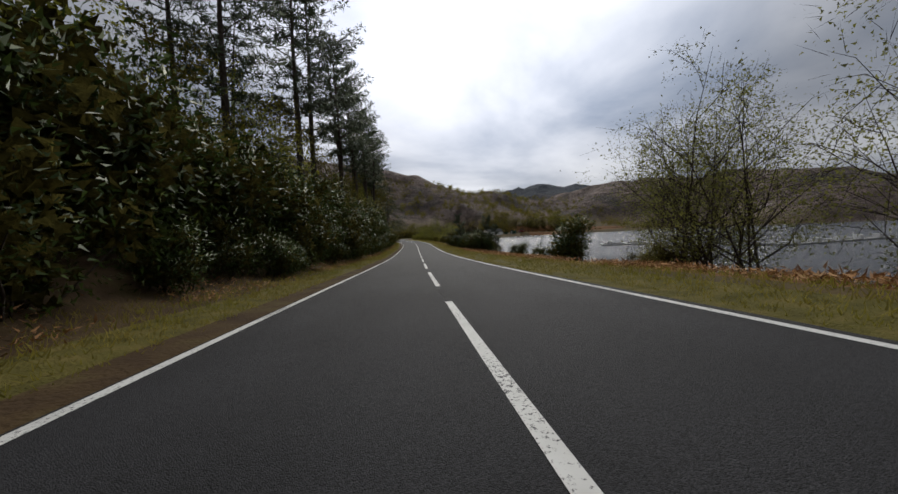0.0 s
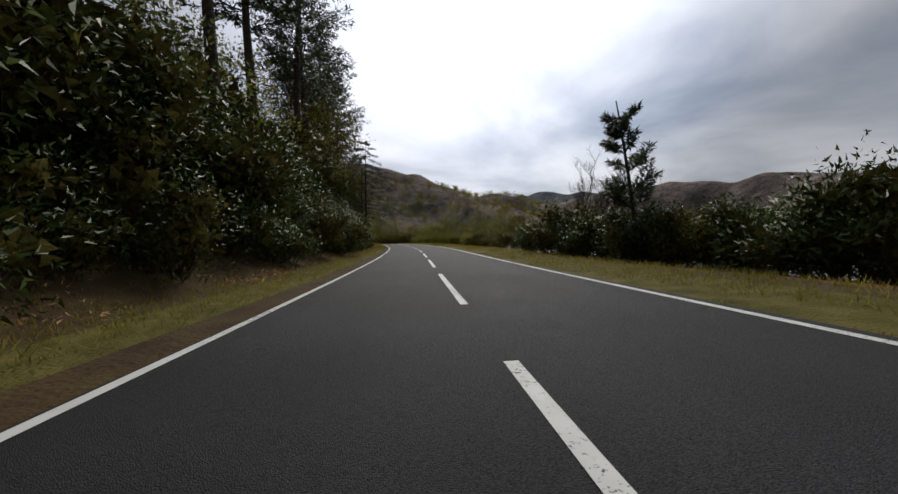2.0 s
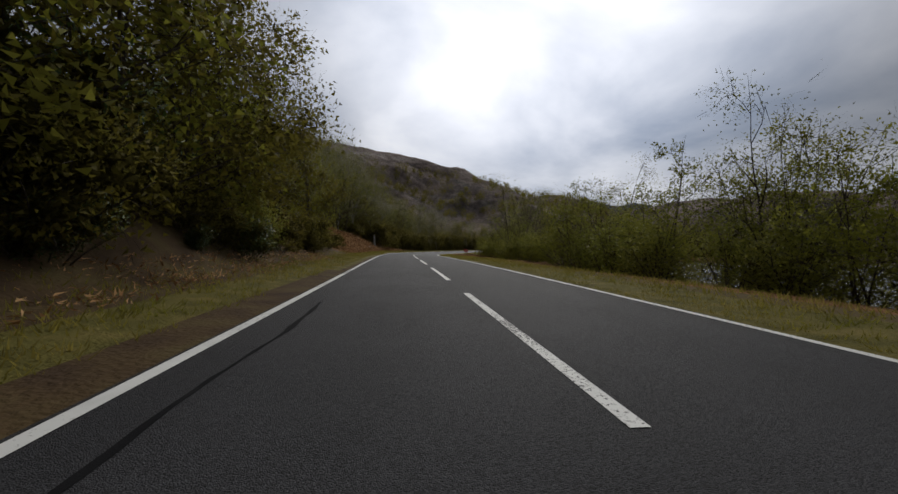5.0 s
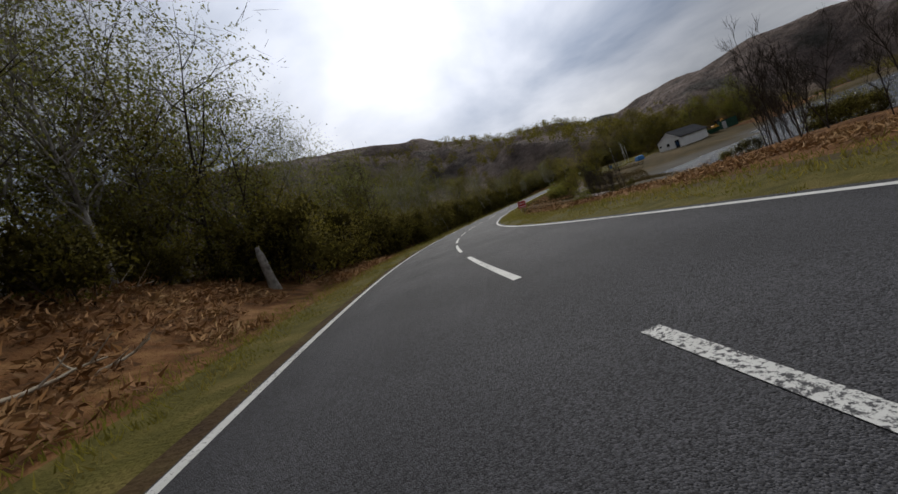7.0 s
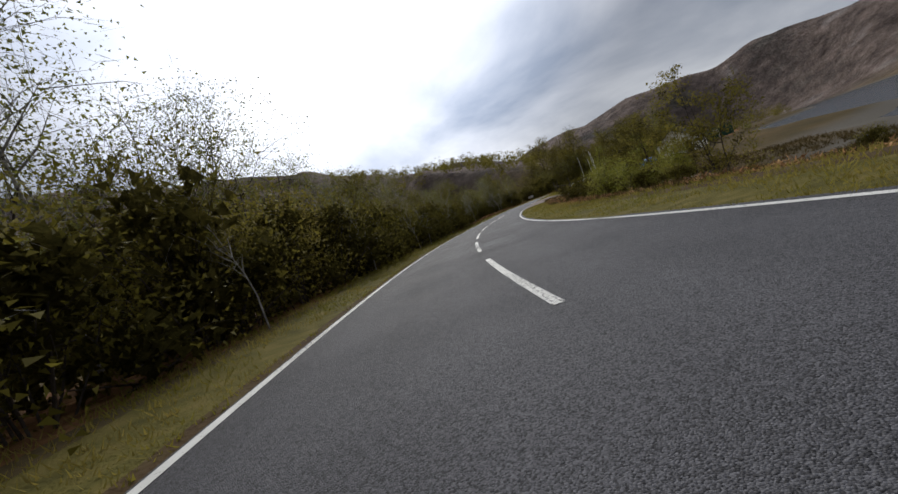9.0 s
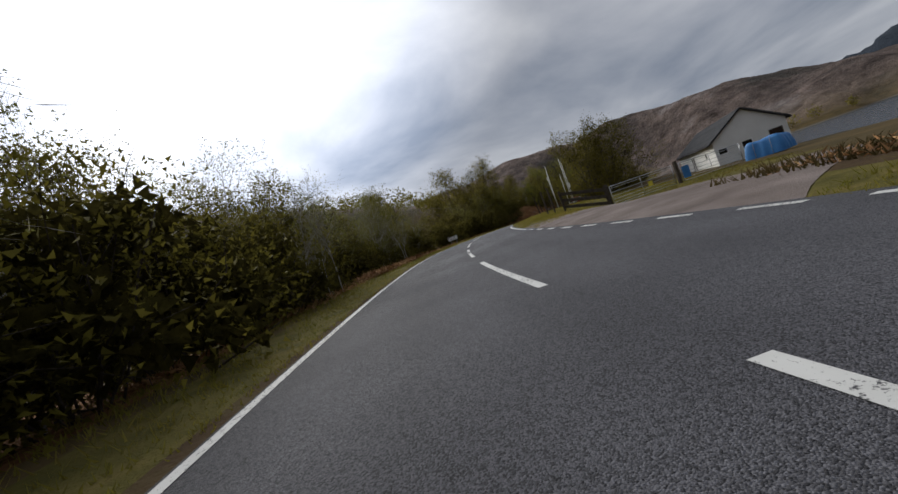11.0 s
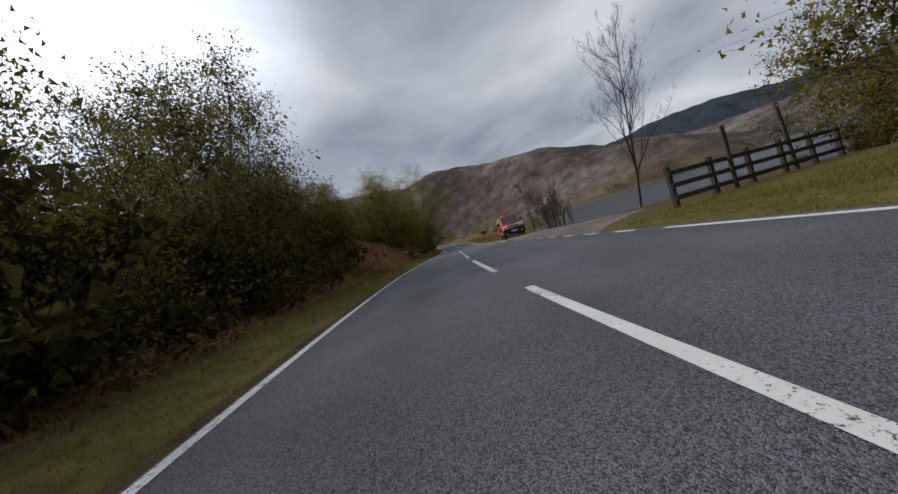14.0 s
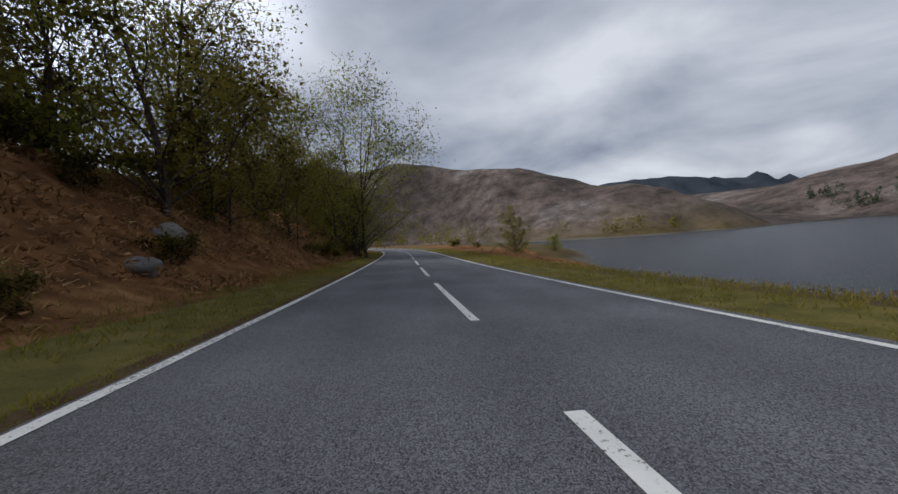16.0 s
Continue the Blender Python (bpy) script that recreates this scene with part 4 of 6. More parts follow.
belt(OLIVE[:2], 303, 345, 3.4, -14.5, -11.2, 0.6, 0.8)
belt(OLIVE[:2], 373, 396, 3.2, -24, -15, 0.9, 1.2)
belt(BIRCH[:2], 236, 272, 2.0, -15, -10.4, 0.9, 1.2)
belt(BIRCH[:2], 273, 300, 3.0, -14, -10.4, 0.75, 0.95)
belt(BIRCH[:2], 331, 344, 2.4, -14, -10, 0.6, 0.78)
belt(BIRCH[:2], 301, 330, 2.2, -13, -9.4, 0.58, 0.8)
for s, d, k in ((309.6, -6.0, 0.8), (309.9, -6.6, 0.9), (309.1, -6.4, 0.75), (308.9, -6.9, 0.9), (308.1, -6.6, 0.85), (325, -6.4, 0.85), (328.5, -7.2, 0.9), (251.5, -5.4, 0.7), (258, -5.8, 0.8), (268, -5.5, 0.75), (280.5, -5.6, 0.8), (284, -5.5, 0.7), (296, -5.8, 0.8)):
    plant(SLIM, s, d, k)
belt(OLIVE[:2], 370, 392, 7.0, -22, -14, 0.7, 1.0)
belt(OLIVE[:2], 364, 376, 3.0, -14, -11, 0.45, 0.6)
belt(OLIVE[:2], 376, 396, 3.0, -13, -10, 0.6, 0.85)
belt(BIRCH[:2], 363, 396, 4.0, -14, -10.5, 0.6, 0.85)
# bracken slope with trees behind, then the tree-lined bend
belt(OLIVE[:2], 396, 428, 2.8, -17.5, -13.5, 0.5, 0.72)
belt(OLIVE[:2], 396, 430, 6.0, -26, -19, 0.6, 0.8)
belt(OLIVE[:2] + SCRUB[1:2], 421, 440, 2.6, -11.5, -8.6, 0.7, 0.95)
belt(OLIVE[:2], 450, 500, 3.6, -10.5, -7.6, 0.6, 0.85)
belt(OLIVE, 425, 520, 6.0, -20, -12, 0.9, 1.2)
plant(BIG[0], 449.5, -5.4, 1.42); plant(BIG[0], 455, -6.6, 1.1); belt(SCRUB[:2], 395, 430, 3.2, -13.5, -11.2, 0.75, 1.1); plant(BIG[0], 430, -12.0, 0.72)
plant(SCRUB[0], 414.5, -6.4, 0.32); plant(SCRUB[0], 420.5, -7.4, 0.4); plant(SCRUB[1], 401, -8.5, 0.3)
plant(BIRCH[0], 418, -13, 0.6); plant(BIRCH[1], 424, -12, 0.75); plant(BIRCH[0], 412, -13.5, 0.62)
belt(SCRUB[:2], 437, 500, 3.2, -7.6, -6.8, 0.5, 0.75)

# right of the road: shore trees, bushes, young pines
for s, d, k in ((28.6, 16.4, 1.28), (26.8, 17.2, 1.15), (30.6, 16.8, 1.18), (32.0, 17.6, 1.08), (17.2, 15.6, 0.95), (15.2, 16.4, 1.05), (12, 16, 1.0)):
    plant(BIRCH[2], s, d, k)
plant(SCRUB[0], 31, 15.2, 0.85); plant(SCRUB[0], 33.5, 16.0, 0.8); plant(SCRUB[1], 29.6, 15.6, 0.6); plant(SCRUB[2], 20, 16.5, 0.4)
plant(RHODO[1], 34.5, 11.6, 1.55); plant(RHODO[1], 36.3, 11.0, 0.95)
plant(SMALLPINE[0], 66, 10.4, 1.0, sink=0.3); plant(SMALLPINE[0], 81, 8.6, 1.15); plant(SMALLPINE[0], 66.8, 12.2, 0.75)
belt(RHODO[:2], 65, 97, 2.3, 8.0, 9.2, 0.95, 1.15)
belt(SCRUB[:2], 65, 84, 3.4, 9.0, 11.0, 0.75, 0.95)
plant(RHODO[1], 48.2, 11.2, 0.75); plant(RHODO[1], 50.2, 10.8, 0.6); plant(RHODO[0], 46.6, 12.4, 0.5)
belt(RHODO[:2], 66, 96, 3.2, 9.8, 12, 0.75, 0.95)
belt(SCRUB[1:2], 68, 96, 7, 11, 13, 0.7, 0.85)
for s, d, k in ((88, 11, 1.1), (88.8, 10.0, 1.2), (89.8, 11.5, 1.1), (85, 12.5, 1.0)):
    plant(BARE[0], s, d, k)
belt(SCRUB[:2] + RHODO[1:2], 101, 119, 2.6, 8.6, 10.2, 0.65, 0.9)
belt(LIGHT, 120, 137, 3.0, 10.5, 13.0, 0.6, 0.8)
plant(BIRCH[2], 126.5, 12.5, 0.6)
belt(SCRUB[2:] + SCRUB[:1], 120, 141, 2.3, 8.8, 10.5, 0.7, 0.95)
plant(RHODO[0], 117.6, 9.4, 0.72); plant(RHODO[1], 115.4, 9.6, 0.85); plant(BIRCH[2], 118.4, 12.0, 0.6); plant(BIRCH[0], 119.6, 12.6, 0.45); plant(BIRCH[1], 124.8, 12.4, 0.6)
belt(LIGHT, 139, 150, 2.0, 9.2, 11.6, 0.75, 0.95)
belt(LIGHT, 150, 176, 1.9, 8.9, 11.6, 0.9, 1.15)
belt(LIGHT, 177, 200, 3.2, 9.0, 11.8, 0.72, 0.95)
belt(BIRCH[2:], 138, 200, 9.0, 9.8, 12.5, 0.62, 0.8)
belt(SCRUB[2:], 140, 176, 2.4, 8.2, 9.6, 0.85, 1.1)
belt(SCRUB[2:], 177, 200, 3.4, 8.0, 9.4, 0.7, 0.95)
plant(BIRCH[0], 152.6, 11.0, 0.76); plant(BIRCH[0], 149.6, 12.6, 0.6)
belt(LIGHT, 143, 200, 3.6, 11.5, 15, 0.85, 1.05)
belt(SCRUB[:2], 172, 212, 9.0, 12, 18, 0.45, 0.65)
belt(SCRUB[:2], 204, 225, 2.2, 12.5, 19, 0.5, 0.72)
belt(BARE[:1], 205, 222, 1.5, 11.5, 18, 0.6, 0.85)
belt(BIRCH[1:2], 203, 213, 4.0, 13, 18, 0.5, 0.65)
belt(BARE[:1], 234, 239, 0.9, 11, 15, 0.55, 0.8)
belt(SCRUB[:2], 238, 268, 3.6, 15, 22, 0.28, 0.5)
plant(SCRUB[2], 231, 9.5, 0.55)
for k, (s, d, q) in enumerate(((267, 9.6, 0.75), (269, 11.0, 0.95), (271, 9.2, 0.9), (273.5, 11.2, 1.05), (276, 9.4, 0.95), (279, 11, 1.05), (282.5, 9.2, 0.9), (286, 11, 1.0))):
    plant((SCRUB[1:] + SCRUB[2:])[k % 3], s, d, q)
plant(SCRUB[1], 270.5, 9.8, 0.95); plant(SCRUB[1], 275, 10.2, 1.0); plant(SCRUB[1], 280.5, 9.8, 0.95)
belt(OLIVE[1:], 272, 296, 4.0, 11.5, 16, 0.5, 0.7)
belt(SCRUB[:2], 277, 292, 3.6, 8.5, 11, 0.7, 0.95)
for s, d, k in ((352.4, 13.0, 1.05), (356, 15.8, 1.0), (360.5, 13.8, 0.9), (365.5, 13.6, 0.85), (371.0, 15.0, 0.72), (376.5, 17.5, 0.6)):
    plant(ALDER[0], s, d, k)
belt(SCRUB[1:2] + SCRUB[:1], 364, 384, 3.2, 17, 21, 0.6, 0.85)
plant(BARE[1], 385.0, 11.5, 1.15)
for s, d, k in ((394.8, 7.7, 1.0), (393.2, 8.5, 0.85), (392.2, 9.0, 0.8), (397.0, 9.4, 0.9), (400.5, 10.4, 0.85)):
    plant(BARE[0], s, d, k)
for s, d, k in ((478, 14, 0.8), (486, 12, 0.6), (492, 13, 0.7)):
    plant(SCRUB[1 if k > 0.7 else 0], s, d, k)
plant(OLIVE[1], 455, 13.2, 0.62); plant(OLIVE[1], 457.5, 14.0, 0.5); plant(LIGHT[1], 462, 21.5, 0.8); plant(LIGHT[1], 463.5, 22.5, 0.65)


# ---- ground growth ----
def tufts(geo, s, d, lean, hgt, width, rng, blades=3):
    x, y, z = at(s, d)
    z = z + side_height(s, d)
    n = len(s)
    for b in range(blades):
        o = rng.normal(size=(n, 2)) * 0.05
        a = rng.uniform(0, 2 * np.pi, n)
        hh, ww = hgt * rng.uniform(0.5, 1.3, n), width * rng.uniform(0.6, 1.3, n)
        tip = rng.normal(size=(n, 2)) * lean * hh[:, None]
        base = np.stack([x + o[:, 0], y + o[:, 1], z - 0.02], 1)
        side = np.stack([np.cos(a) * ww, np.sin(a) * ww, 0 * a], 1)
        top = base + np.stack([tip[:, 0], tip[:, 1], hh], 1)
        v = np.stack([base - side, base + side, top], 1).reshape(-1, 3)
        geo.add(v, np.arange(3 * n).reshape(n, 3))


def build_grass():
    rng = np.random.default_rng(71)
    for side, name in ((-1, "verge_grass"), (1, "verge_grass")):
        geo = Geo()
        n = 80000
        s = rng.uniform(-10, 470, n)
        a = 3.50 + 3.2 * rng.uniform(0, 1, n) ** 1.5
        keep = (fbm(s, a * 3, 2.5, 9, 3) > -0.28 * (a - 3.4)) & ((side > 0) | (s > 190) | (a > 3.95))
        if side > 0:
            keep &= ~(((s > 297) & (s < 311)) | ((s > 371) & (s < 389) & (a < 9)))
        s, a = s[keep], a[keep]
        tufts(geo, s, side * a, 0.55, 0.07 + 0.09 * np.clip((a - 3.7) / 1.5, 0, 1), 0.013, rng, 2)
        tagged(new(name, geo.mesh(name, M["grass"])), "rough green and straw grass on the verge", "grass", kind="stuff")
    # rough heath between the road and the lake
    geo = Geo()
    s, a = rng.uniform(222, 302, 16000), rng.uniform(6, 24, 16000)
    keep = (fbm(s, a, 4.0, 14, 4) > -0.1) & (np.abs(a - np.interp(s, [246, 258, 280, 300], [15.5, 14.4, 13.6, 10.2])) > 1.5)
    tufts(geo, s[keep], a[keep], 0.6, 0.28, 0.03, rng, 3)
    tagged(new("heath_grass", geo.mesh("heath_grass", M["heath"])), "rough brown heath grass above the lake", "grass", kind="stuff")
    # wider grass field by the buildings
    geo = Geo()
    s, a = rng.uniform(313, 369, 30000), 5 + 13 * rng.uniform(0, 1, 30000) ** 1.4
    tufts(geo, s, a, 0.5, 0.10, 0.016, rng, 2)
    tagged(new("meadow_grass", geo.mesh("meadow_grass", M["grass"])), "mown rough grass beside the buildings", "grass", kind="stuff")


def build_bracken():
    rng = np.random.default_rng(72)
    for name, s0, s1, a0, a1, side, n, hgt in (("bracken", 186, 232, 5.6, 17, -1, 9000, 0.45), ("bracken", 386, 450, 5.6, 15, -1, 10000, 0.36), ("bracken", 300, 392, 5.8, 8.5, -1, 3500, 0.35),
                                               ("bracken", 314, 328, 5.2, 7.2, -1, 1300, 0.55), ("bracken", -8, 66, 6.0, 9.5, 1, 3600, 0.30), ("bracken", 196, 236, 5.9, 10, 1, 4500, 0.30), ("bracken", 404, 470, 6.5, 12, 1, 2600, 0.25), ("bracken", 226, 300, 6.2, 12, 1, 3800, 0.30), ("bracken", -10, 180, 5.4, 7.0, -1, 3500, 0.22)):
        geo = Geo()
        s, a = rng.uniform(s0, s1, n), rng.uniform(a0, a1, n)
        keep = fbm(s, a, 3.0, 12, 3) > -0.12
        s, d = s[keep], side * a[keep]
        x, y, z = at(s, d)
        z = z + side_height(s, d)
        for b in range(7):
            o = ball(rng, len(s)); o[:, 2] = np.abs(o[:, 2]) * 0.5
            c = np.stack([x, y, z], 1) + rng.normal(size=(len(s), 3)) * np.array([0.25, 0.25, 0.05]) + np.array([0, 0, hgt * 0.3])
            kites(geo, c, hgt * 0.55, hgt * 0.15, rng, o, 0.6, o + np.array([0, 0, 0.8]))
        tagged(new(name, geo.mesh(name, M["bracken"])), "dead russet bracken on the bank", "bracken", kind="stuff")


def build_woodland():
    """Scrub and trees on the slopes further off."""
    rng = np.random.default_rng(73)
    geo, stems = Geo(), Geo()
    n = 9000
    x, y = rng.uniform(-140, 420, n), rng.uniform(-60, 640, n)
    s, d = nearest(x, y)
    z = land(x, y)
    ok = (z > LAKE_Z + 1.2) & (z < 75) & ((d < -24) | (d > 60) | ((d > 20) & (s > 480)) | (s > 560) & (np.abs(d) > 9)) & (fbm(x, y, 60.0, 21, 4) > -0.22)
    ok &= ~((s > 190) & (s < 225) & (d > -34) & (d < 0))
    ok &= ~((s > 395) & (d > 0) & (d < 60) & (s < 520)) & (x < 300)
    idx = np.flatnonzero(ok)[:1500]
    for i in idx:
        h = rng.uniform(3.5, 8.0)
        near = abs(d[i]) < 45
        k = 150 if near else 80
        o = ball(rng, k)
        r = h * 0.42
        c = np.array([x[i], y[i], z[i] + h * 0.55]) + o * np.array([r, r, h * 0.5]) * rng.uniform(0.5, 1.1, (k, 1))
        kites(geo, c, 0.55 if near else 0.95, 0.36 if near else 0.6, rng, o * 0.6, face=o + np.array([0, 0, 0.3]))
    dark = Geo()
    for i in range(420):                     # conifers on the far shore
        px, py = rng.uniform(395, 560), rng.uniform(-30, 175)
        pz = height(px, py)
        if LAKE_Z + 1.0 < pz < 16:
            h = rng.uniform(4, 9)
            o = ball(rng, 60)
            up = rng.uniform(0, 1, (60, 1))
            c = np.array([px, py, pz]) + o * np.array([0.28 * h, 0.28 * h, 0]) * (1 - up) + np.array([0, 0, 1]) * up * h
            kites(dark, c, 1.3, 0.8, rng, o)
    tagged(new("far_conifers", dark.mesh("far_conifers", M["needle"])), "dark conifer wood on the far shore", "woodland", kind="stuff")
    tagged(new("woodland", geo.mesh("woodland", M["olive"])), "olive and brown scrub woodland on the slopes", "woodland", kind="stuff")


build_grass()
build_bracken()
build_woodland()


# ---- things beside the road ----
M.update({
    "rock": material("grey_rock", [(0.085, 0.080, 0.076), (0.16, 0.15, 0.145), (0.26, 0.25, 0.24)], 0.8, 0.9, 1.0, 3.5, 0.15),
    "dead": material("dead_wood", [(0.28, 0.23, 0.17), (0.46, 0.40, 0.31)], 4, 0.9, 0.4, 20, 0.1),
    "post": material("weathered_post", [(0.050, 0.040, 0.032), (0.10, 0.085, 0.07)], 5, 0.95, 0.6, 30, 0.1),
    "white": material("white_render", [(0.66, 0.66, 0.63), (0.80, 0.80, 0.78)], 0.6, 0.85, 0.15, 12, 0.2),
    "slate": material("slate_roof", [(0.030, 0.031, 0.034), (0.052, 0.053, 0.057)], 1.5, 0.85, spec=0.12, rand=0.3),
    "glass": material("dark_glass", [(0.012, 0.014, 0.017), (0.02, 0.022, 0.026)], 1, 0.05, spec=1.0),
    "pole": material("white_pole_paint", [(0.62, 0.62, 0.60), (0.78, 0.78, 0.76)], 3, 0.5, spec=0.4),
    "metal": material("galvanised_steel", [(0.30, 0.31, 0.32), (0.45, 0.46, 0.47)], 4, 0.42, metal=0.85),
    "red": material("red_paint", [(0.42, 0.012, 0.012), (0.50, 0.018, 0.016)], 2, 0.22, spec=0.55),
    "signred": material("red_sign_face", [(0.50, 0.022, 0.020), (0.56, 0.03, 0.026)], 3, 0.45),
    "signwhite": material("white_sign_face", [(0.80, 0.80, 0.78), (0.86, 0.86, 0.84)], 6, 0.5),
    "black": material("black_plastic", [(0.012, 0.012, 0.013), (0.022, 0.022, 0.023)], 6, 0.6),
    "rubber": material("tyre_rubber", [(0.014, 0.014, 0.014), (0.024, 0.023, 0.022)], 9, 0.85),
    "chrome": material("chrome", [(0.62, 0.63, 0.64), (0.72, 0.73, 0.74)], 5, 0.15, metal=1.0),
    "lamp": material("headlamp_lens", [(0.55, 0.57, 0.58), (0.7, 0.72, 0.73)], 9, 0.08, spec=0.7),
    "grey": material("grey_canopy", [(0.36, 0.36, 0.35), (0.46, 0.46, 0.45)], 3, 0.55),
    "sheet": material("blue_grey_sheeting", [(0.26, 0.29, 0.31), (0.36, 0.39, 0.41)], 0.7, 0.55, spec=0.4),
    "yellow": material("yellow_machine_paint", [(0.55, 0.26, 0.015), (0.68, 0.34, 0.02)], 2, 0.45, spec=0.4),
    "green": material("green_container_paint", [(0.012, 0.050, 0.030), (0.02, 0.075, 0.045)], 1.5, 0.6),
    "gravel": material("pink_gravel", [(0.13, 0.105, 0.095), (0.20, 0.165, 0.15), (0.28, 0.24, 0.22)], 0.7, 0.95, 0.8, 45, 0.1),
    "blue": material("blue_tarpaulin", [(0.03, 0.14, 0.38), (0.05, 0.22, 0.50)], 2, 0.5),
    "plateyellow": material("notice_yellow", [(0.62, 0.52, 0.05), (0.7, 0.6, 0.08)], 4, 0.5),
})


def ground_at(s, d):
    x, y, z = at(s, d)
    if abs(d) < 17:
        return float(x), float(y), float(z + side_height(np.array([float(s)]), np.array([float(d)]))[0])
    return float(x), float(y), height(x, y)


def boxes(name, items, material_, parent, label="", bevel=0.01, m=None):
    """One part of boxes (size, place[, turn about z])."""
    bm = bmesh.new()
    for it in items:
        add_box(bm, it[0], pose(*it[1], *(it[2] if len(it) > 2 else (0, 0, 0))), bevel)
    return part(name, bm_mesh(name, bm, material_), parent, label, m)


def rods(name, items, material_, parent, label="", sides=8, smooth=True):
    bm = bmesh.new()
    for a, b, *r in items:
        add_rod(bm, a, b, *r, sides=sides)
    return part(name, bm_mesh(name, bm, material_, smooth), parent, label)


def text_part(body, size, material_, parent, m, name="lettering"):
    cu = bpy.data.curves.new("text", "FONT")
    cu.body, cu.size, cu.align_x, cu.align_y, cu.extrude = body, size, "CENTER", "CENTER", 0.002
    tmp = bpy.data.objects.new("text", cu)
    scene.collection.objects.link(tmp)
    bpy.context.view_layer.update()
    me = bpy.data.meshes.new_from_object(tmp.evaluated_get(bpy.context.evaluated_depsgraph_get()))
    bpy.data.objects.remove(tmp)
    me.materials.clear(); me.materials.append(material_)
    return part(name, me, parent, "", m)


# rock cutting on the left
def rock_material():
    """Damp dark rock with upright streaks, moss on the flatter places."""
    m = material("wet_rock", [(0.022, 0.020, 0.018), (0.060, 0.056, 0.052), (0.13, 0.125, 0.12)], 0.9, 0.75, spec=0.3)
    nt = m.node_tree
    N, L = nt.nodes.new, nt.links.new
    b = nt.nodes["Principled BSDF"]
    old = b.inputs["Base Color"].links[0].from_socket
    geo = N("ShaderNodeNewGeometry")
    mp = N("ShaderNodeMapping"); mp.inputs["Scale"].default_value = (1.0, 1.0, 0.13)
    L(geo.outputs["Position"], mp.inputs["Vector"])
    n = N("ShaderNodeTexNoise"); n.inputs["Scale"].default_value, n.inputs["Detail"].default_value, n.inputs["Roughness"].default_value = 3.2, 8, 0.7
    L(mp.outputs[0], n.inputs["Vector"])
    r = N("ShaderNodeMapRange"); r.inputs["From Min"].default_value, r.inputs["From Max"].default_value = 0.35, 0.65
    r.inputs["To Min"].default_value, r.inputs["To Max"].default_value = 0.25, 1.9
    L(n.outputs["Fac"], r.inputs["Value"])
    hs = N("ShaderNodeHueSaturation"); L(r.outputs[0], hs.inputs["Value"]); L(old, hs.inputs["Color"])
    moss = N("ShaderNodeTexNoise"); moss.inputs["Scale"].default_value, moss.inputs["Detail"].default_value = 0.7, 7
    L(geo.outputs["Position"], moss.inputs["Vector"])
    mr = N("ShaderNodeMapRange"); mr.inputs["From Min"].default_value, mr.inputs["From Max"].default_value = 0.52, 0.60
    L(moss.outputs["Fac"], mr.inputs["Value"])
    mx = N("ShaderNodeMix"); mx.data_type = "RGBA"; mx.inputs["B"].default_value = (0.030, 0.034, 0.010, 1)
    L(mr.outputs[0], mx.inputs["Factor"]); L(hs.outputs["Color"], mx.inputs["A"])
    L(mx.outputs["Result"], b.inputs["Base Color"])
    bp = N("ShaderNodeBump"); bp.inputs["Strength"].default_value, bp.inputs["Distance"].default_value = 0.8, 0.12
    L(n.outputs["Fac"], bp.inputs["Height"]); L(bp.outputs[0], b.inputs["Normal"])
    return m


M["wetrock"] = rock_material()


def build_rock_face():
    """One cutting, in upright slabs."""
    ob = new("rock_face")
    edges = [112, 115.2, 118.0, 121.5, 124.4, 127.0, 129.3, 131.5, 134.5, 138, 141, 144.5, 147, 150.2, 153, 156.5, 160]
    for a, b in zip(edges[:-1], edges[1:]):
        su, hv = np.linspace(a - 0.3, b + 0.3, 34), np.linspace(0, 1, 60)
        S, V = np.meshgrid(su, hv, indexing="ij")
        s, v = S.ravel(), V.ravel()
        top = np.interp(s, [110, 116, 119, 124, 132, 136, 142, 150, 156, 160], [1.2, 2.4, 4.5, 7.5, 8.2, 5.5, 4.2, 4.6, 3.0, 1.5])
        ledge = fbm(s * 1.0, v * 9 + 40, 3.0, 31, 6)
        crack = np.abs(fbm(s * 2.6 + v * 6, v * 3.0 + 90, 3.0, 33, 5))
        block = np.round(fbm(s + v * 4, v * 8, 3.2, 35, 2) * 5) / 5
        edge = np.clip(np.minimum(s - a + 0.3, b + 0.3 - s) / 0.35, 0, 1)
        d = -(8.0 + 1.5 * v - 0.9 * ledge + 0.6 * np.exp(-(crack / 0.08) ** 2) - 0.6 * block + 0.35 * (1 - edge) ** 2)
        x, y, z = at(s, d)
        z = at(s, -6 + 0 * s)[2] - 0.3 + v * (top + 0.3) + 0.12 * ledge
        back = v > 0.985
        x2, y2, _ = at(s, d - 3.0)
        x, y = np.where(back, x2, x), np.where(back, y2, y)
        part("rock_slab", mesh_from("rock_slab", np.stack([x, y, z], 1), grid_faces(len(su), len(hv)), M["wetrock"], False), ob)
    return tagged(ob, "steep dark rock cutting streaked with damp and moss", "rock")


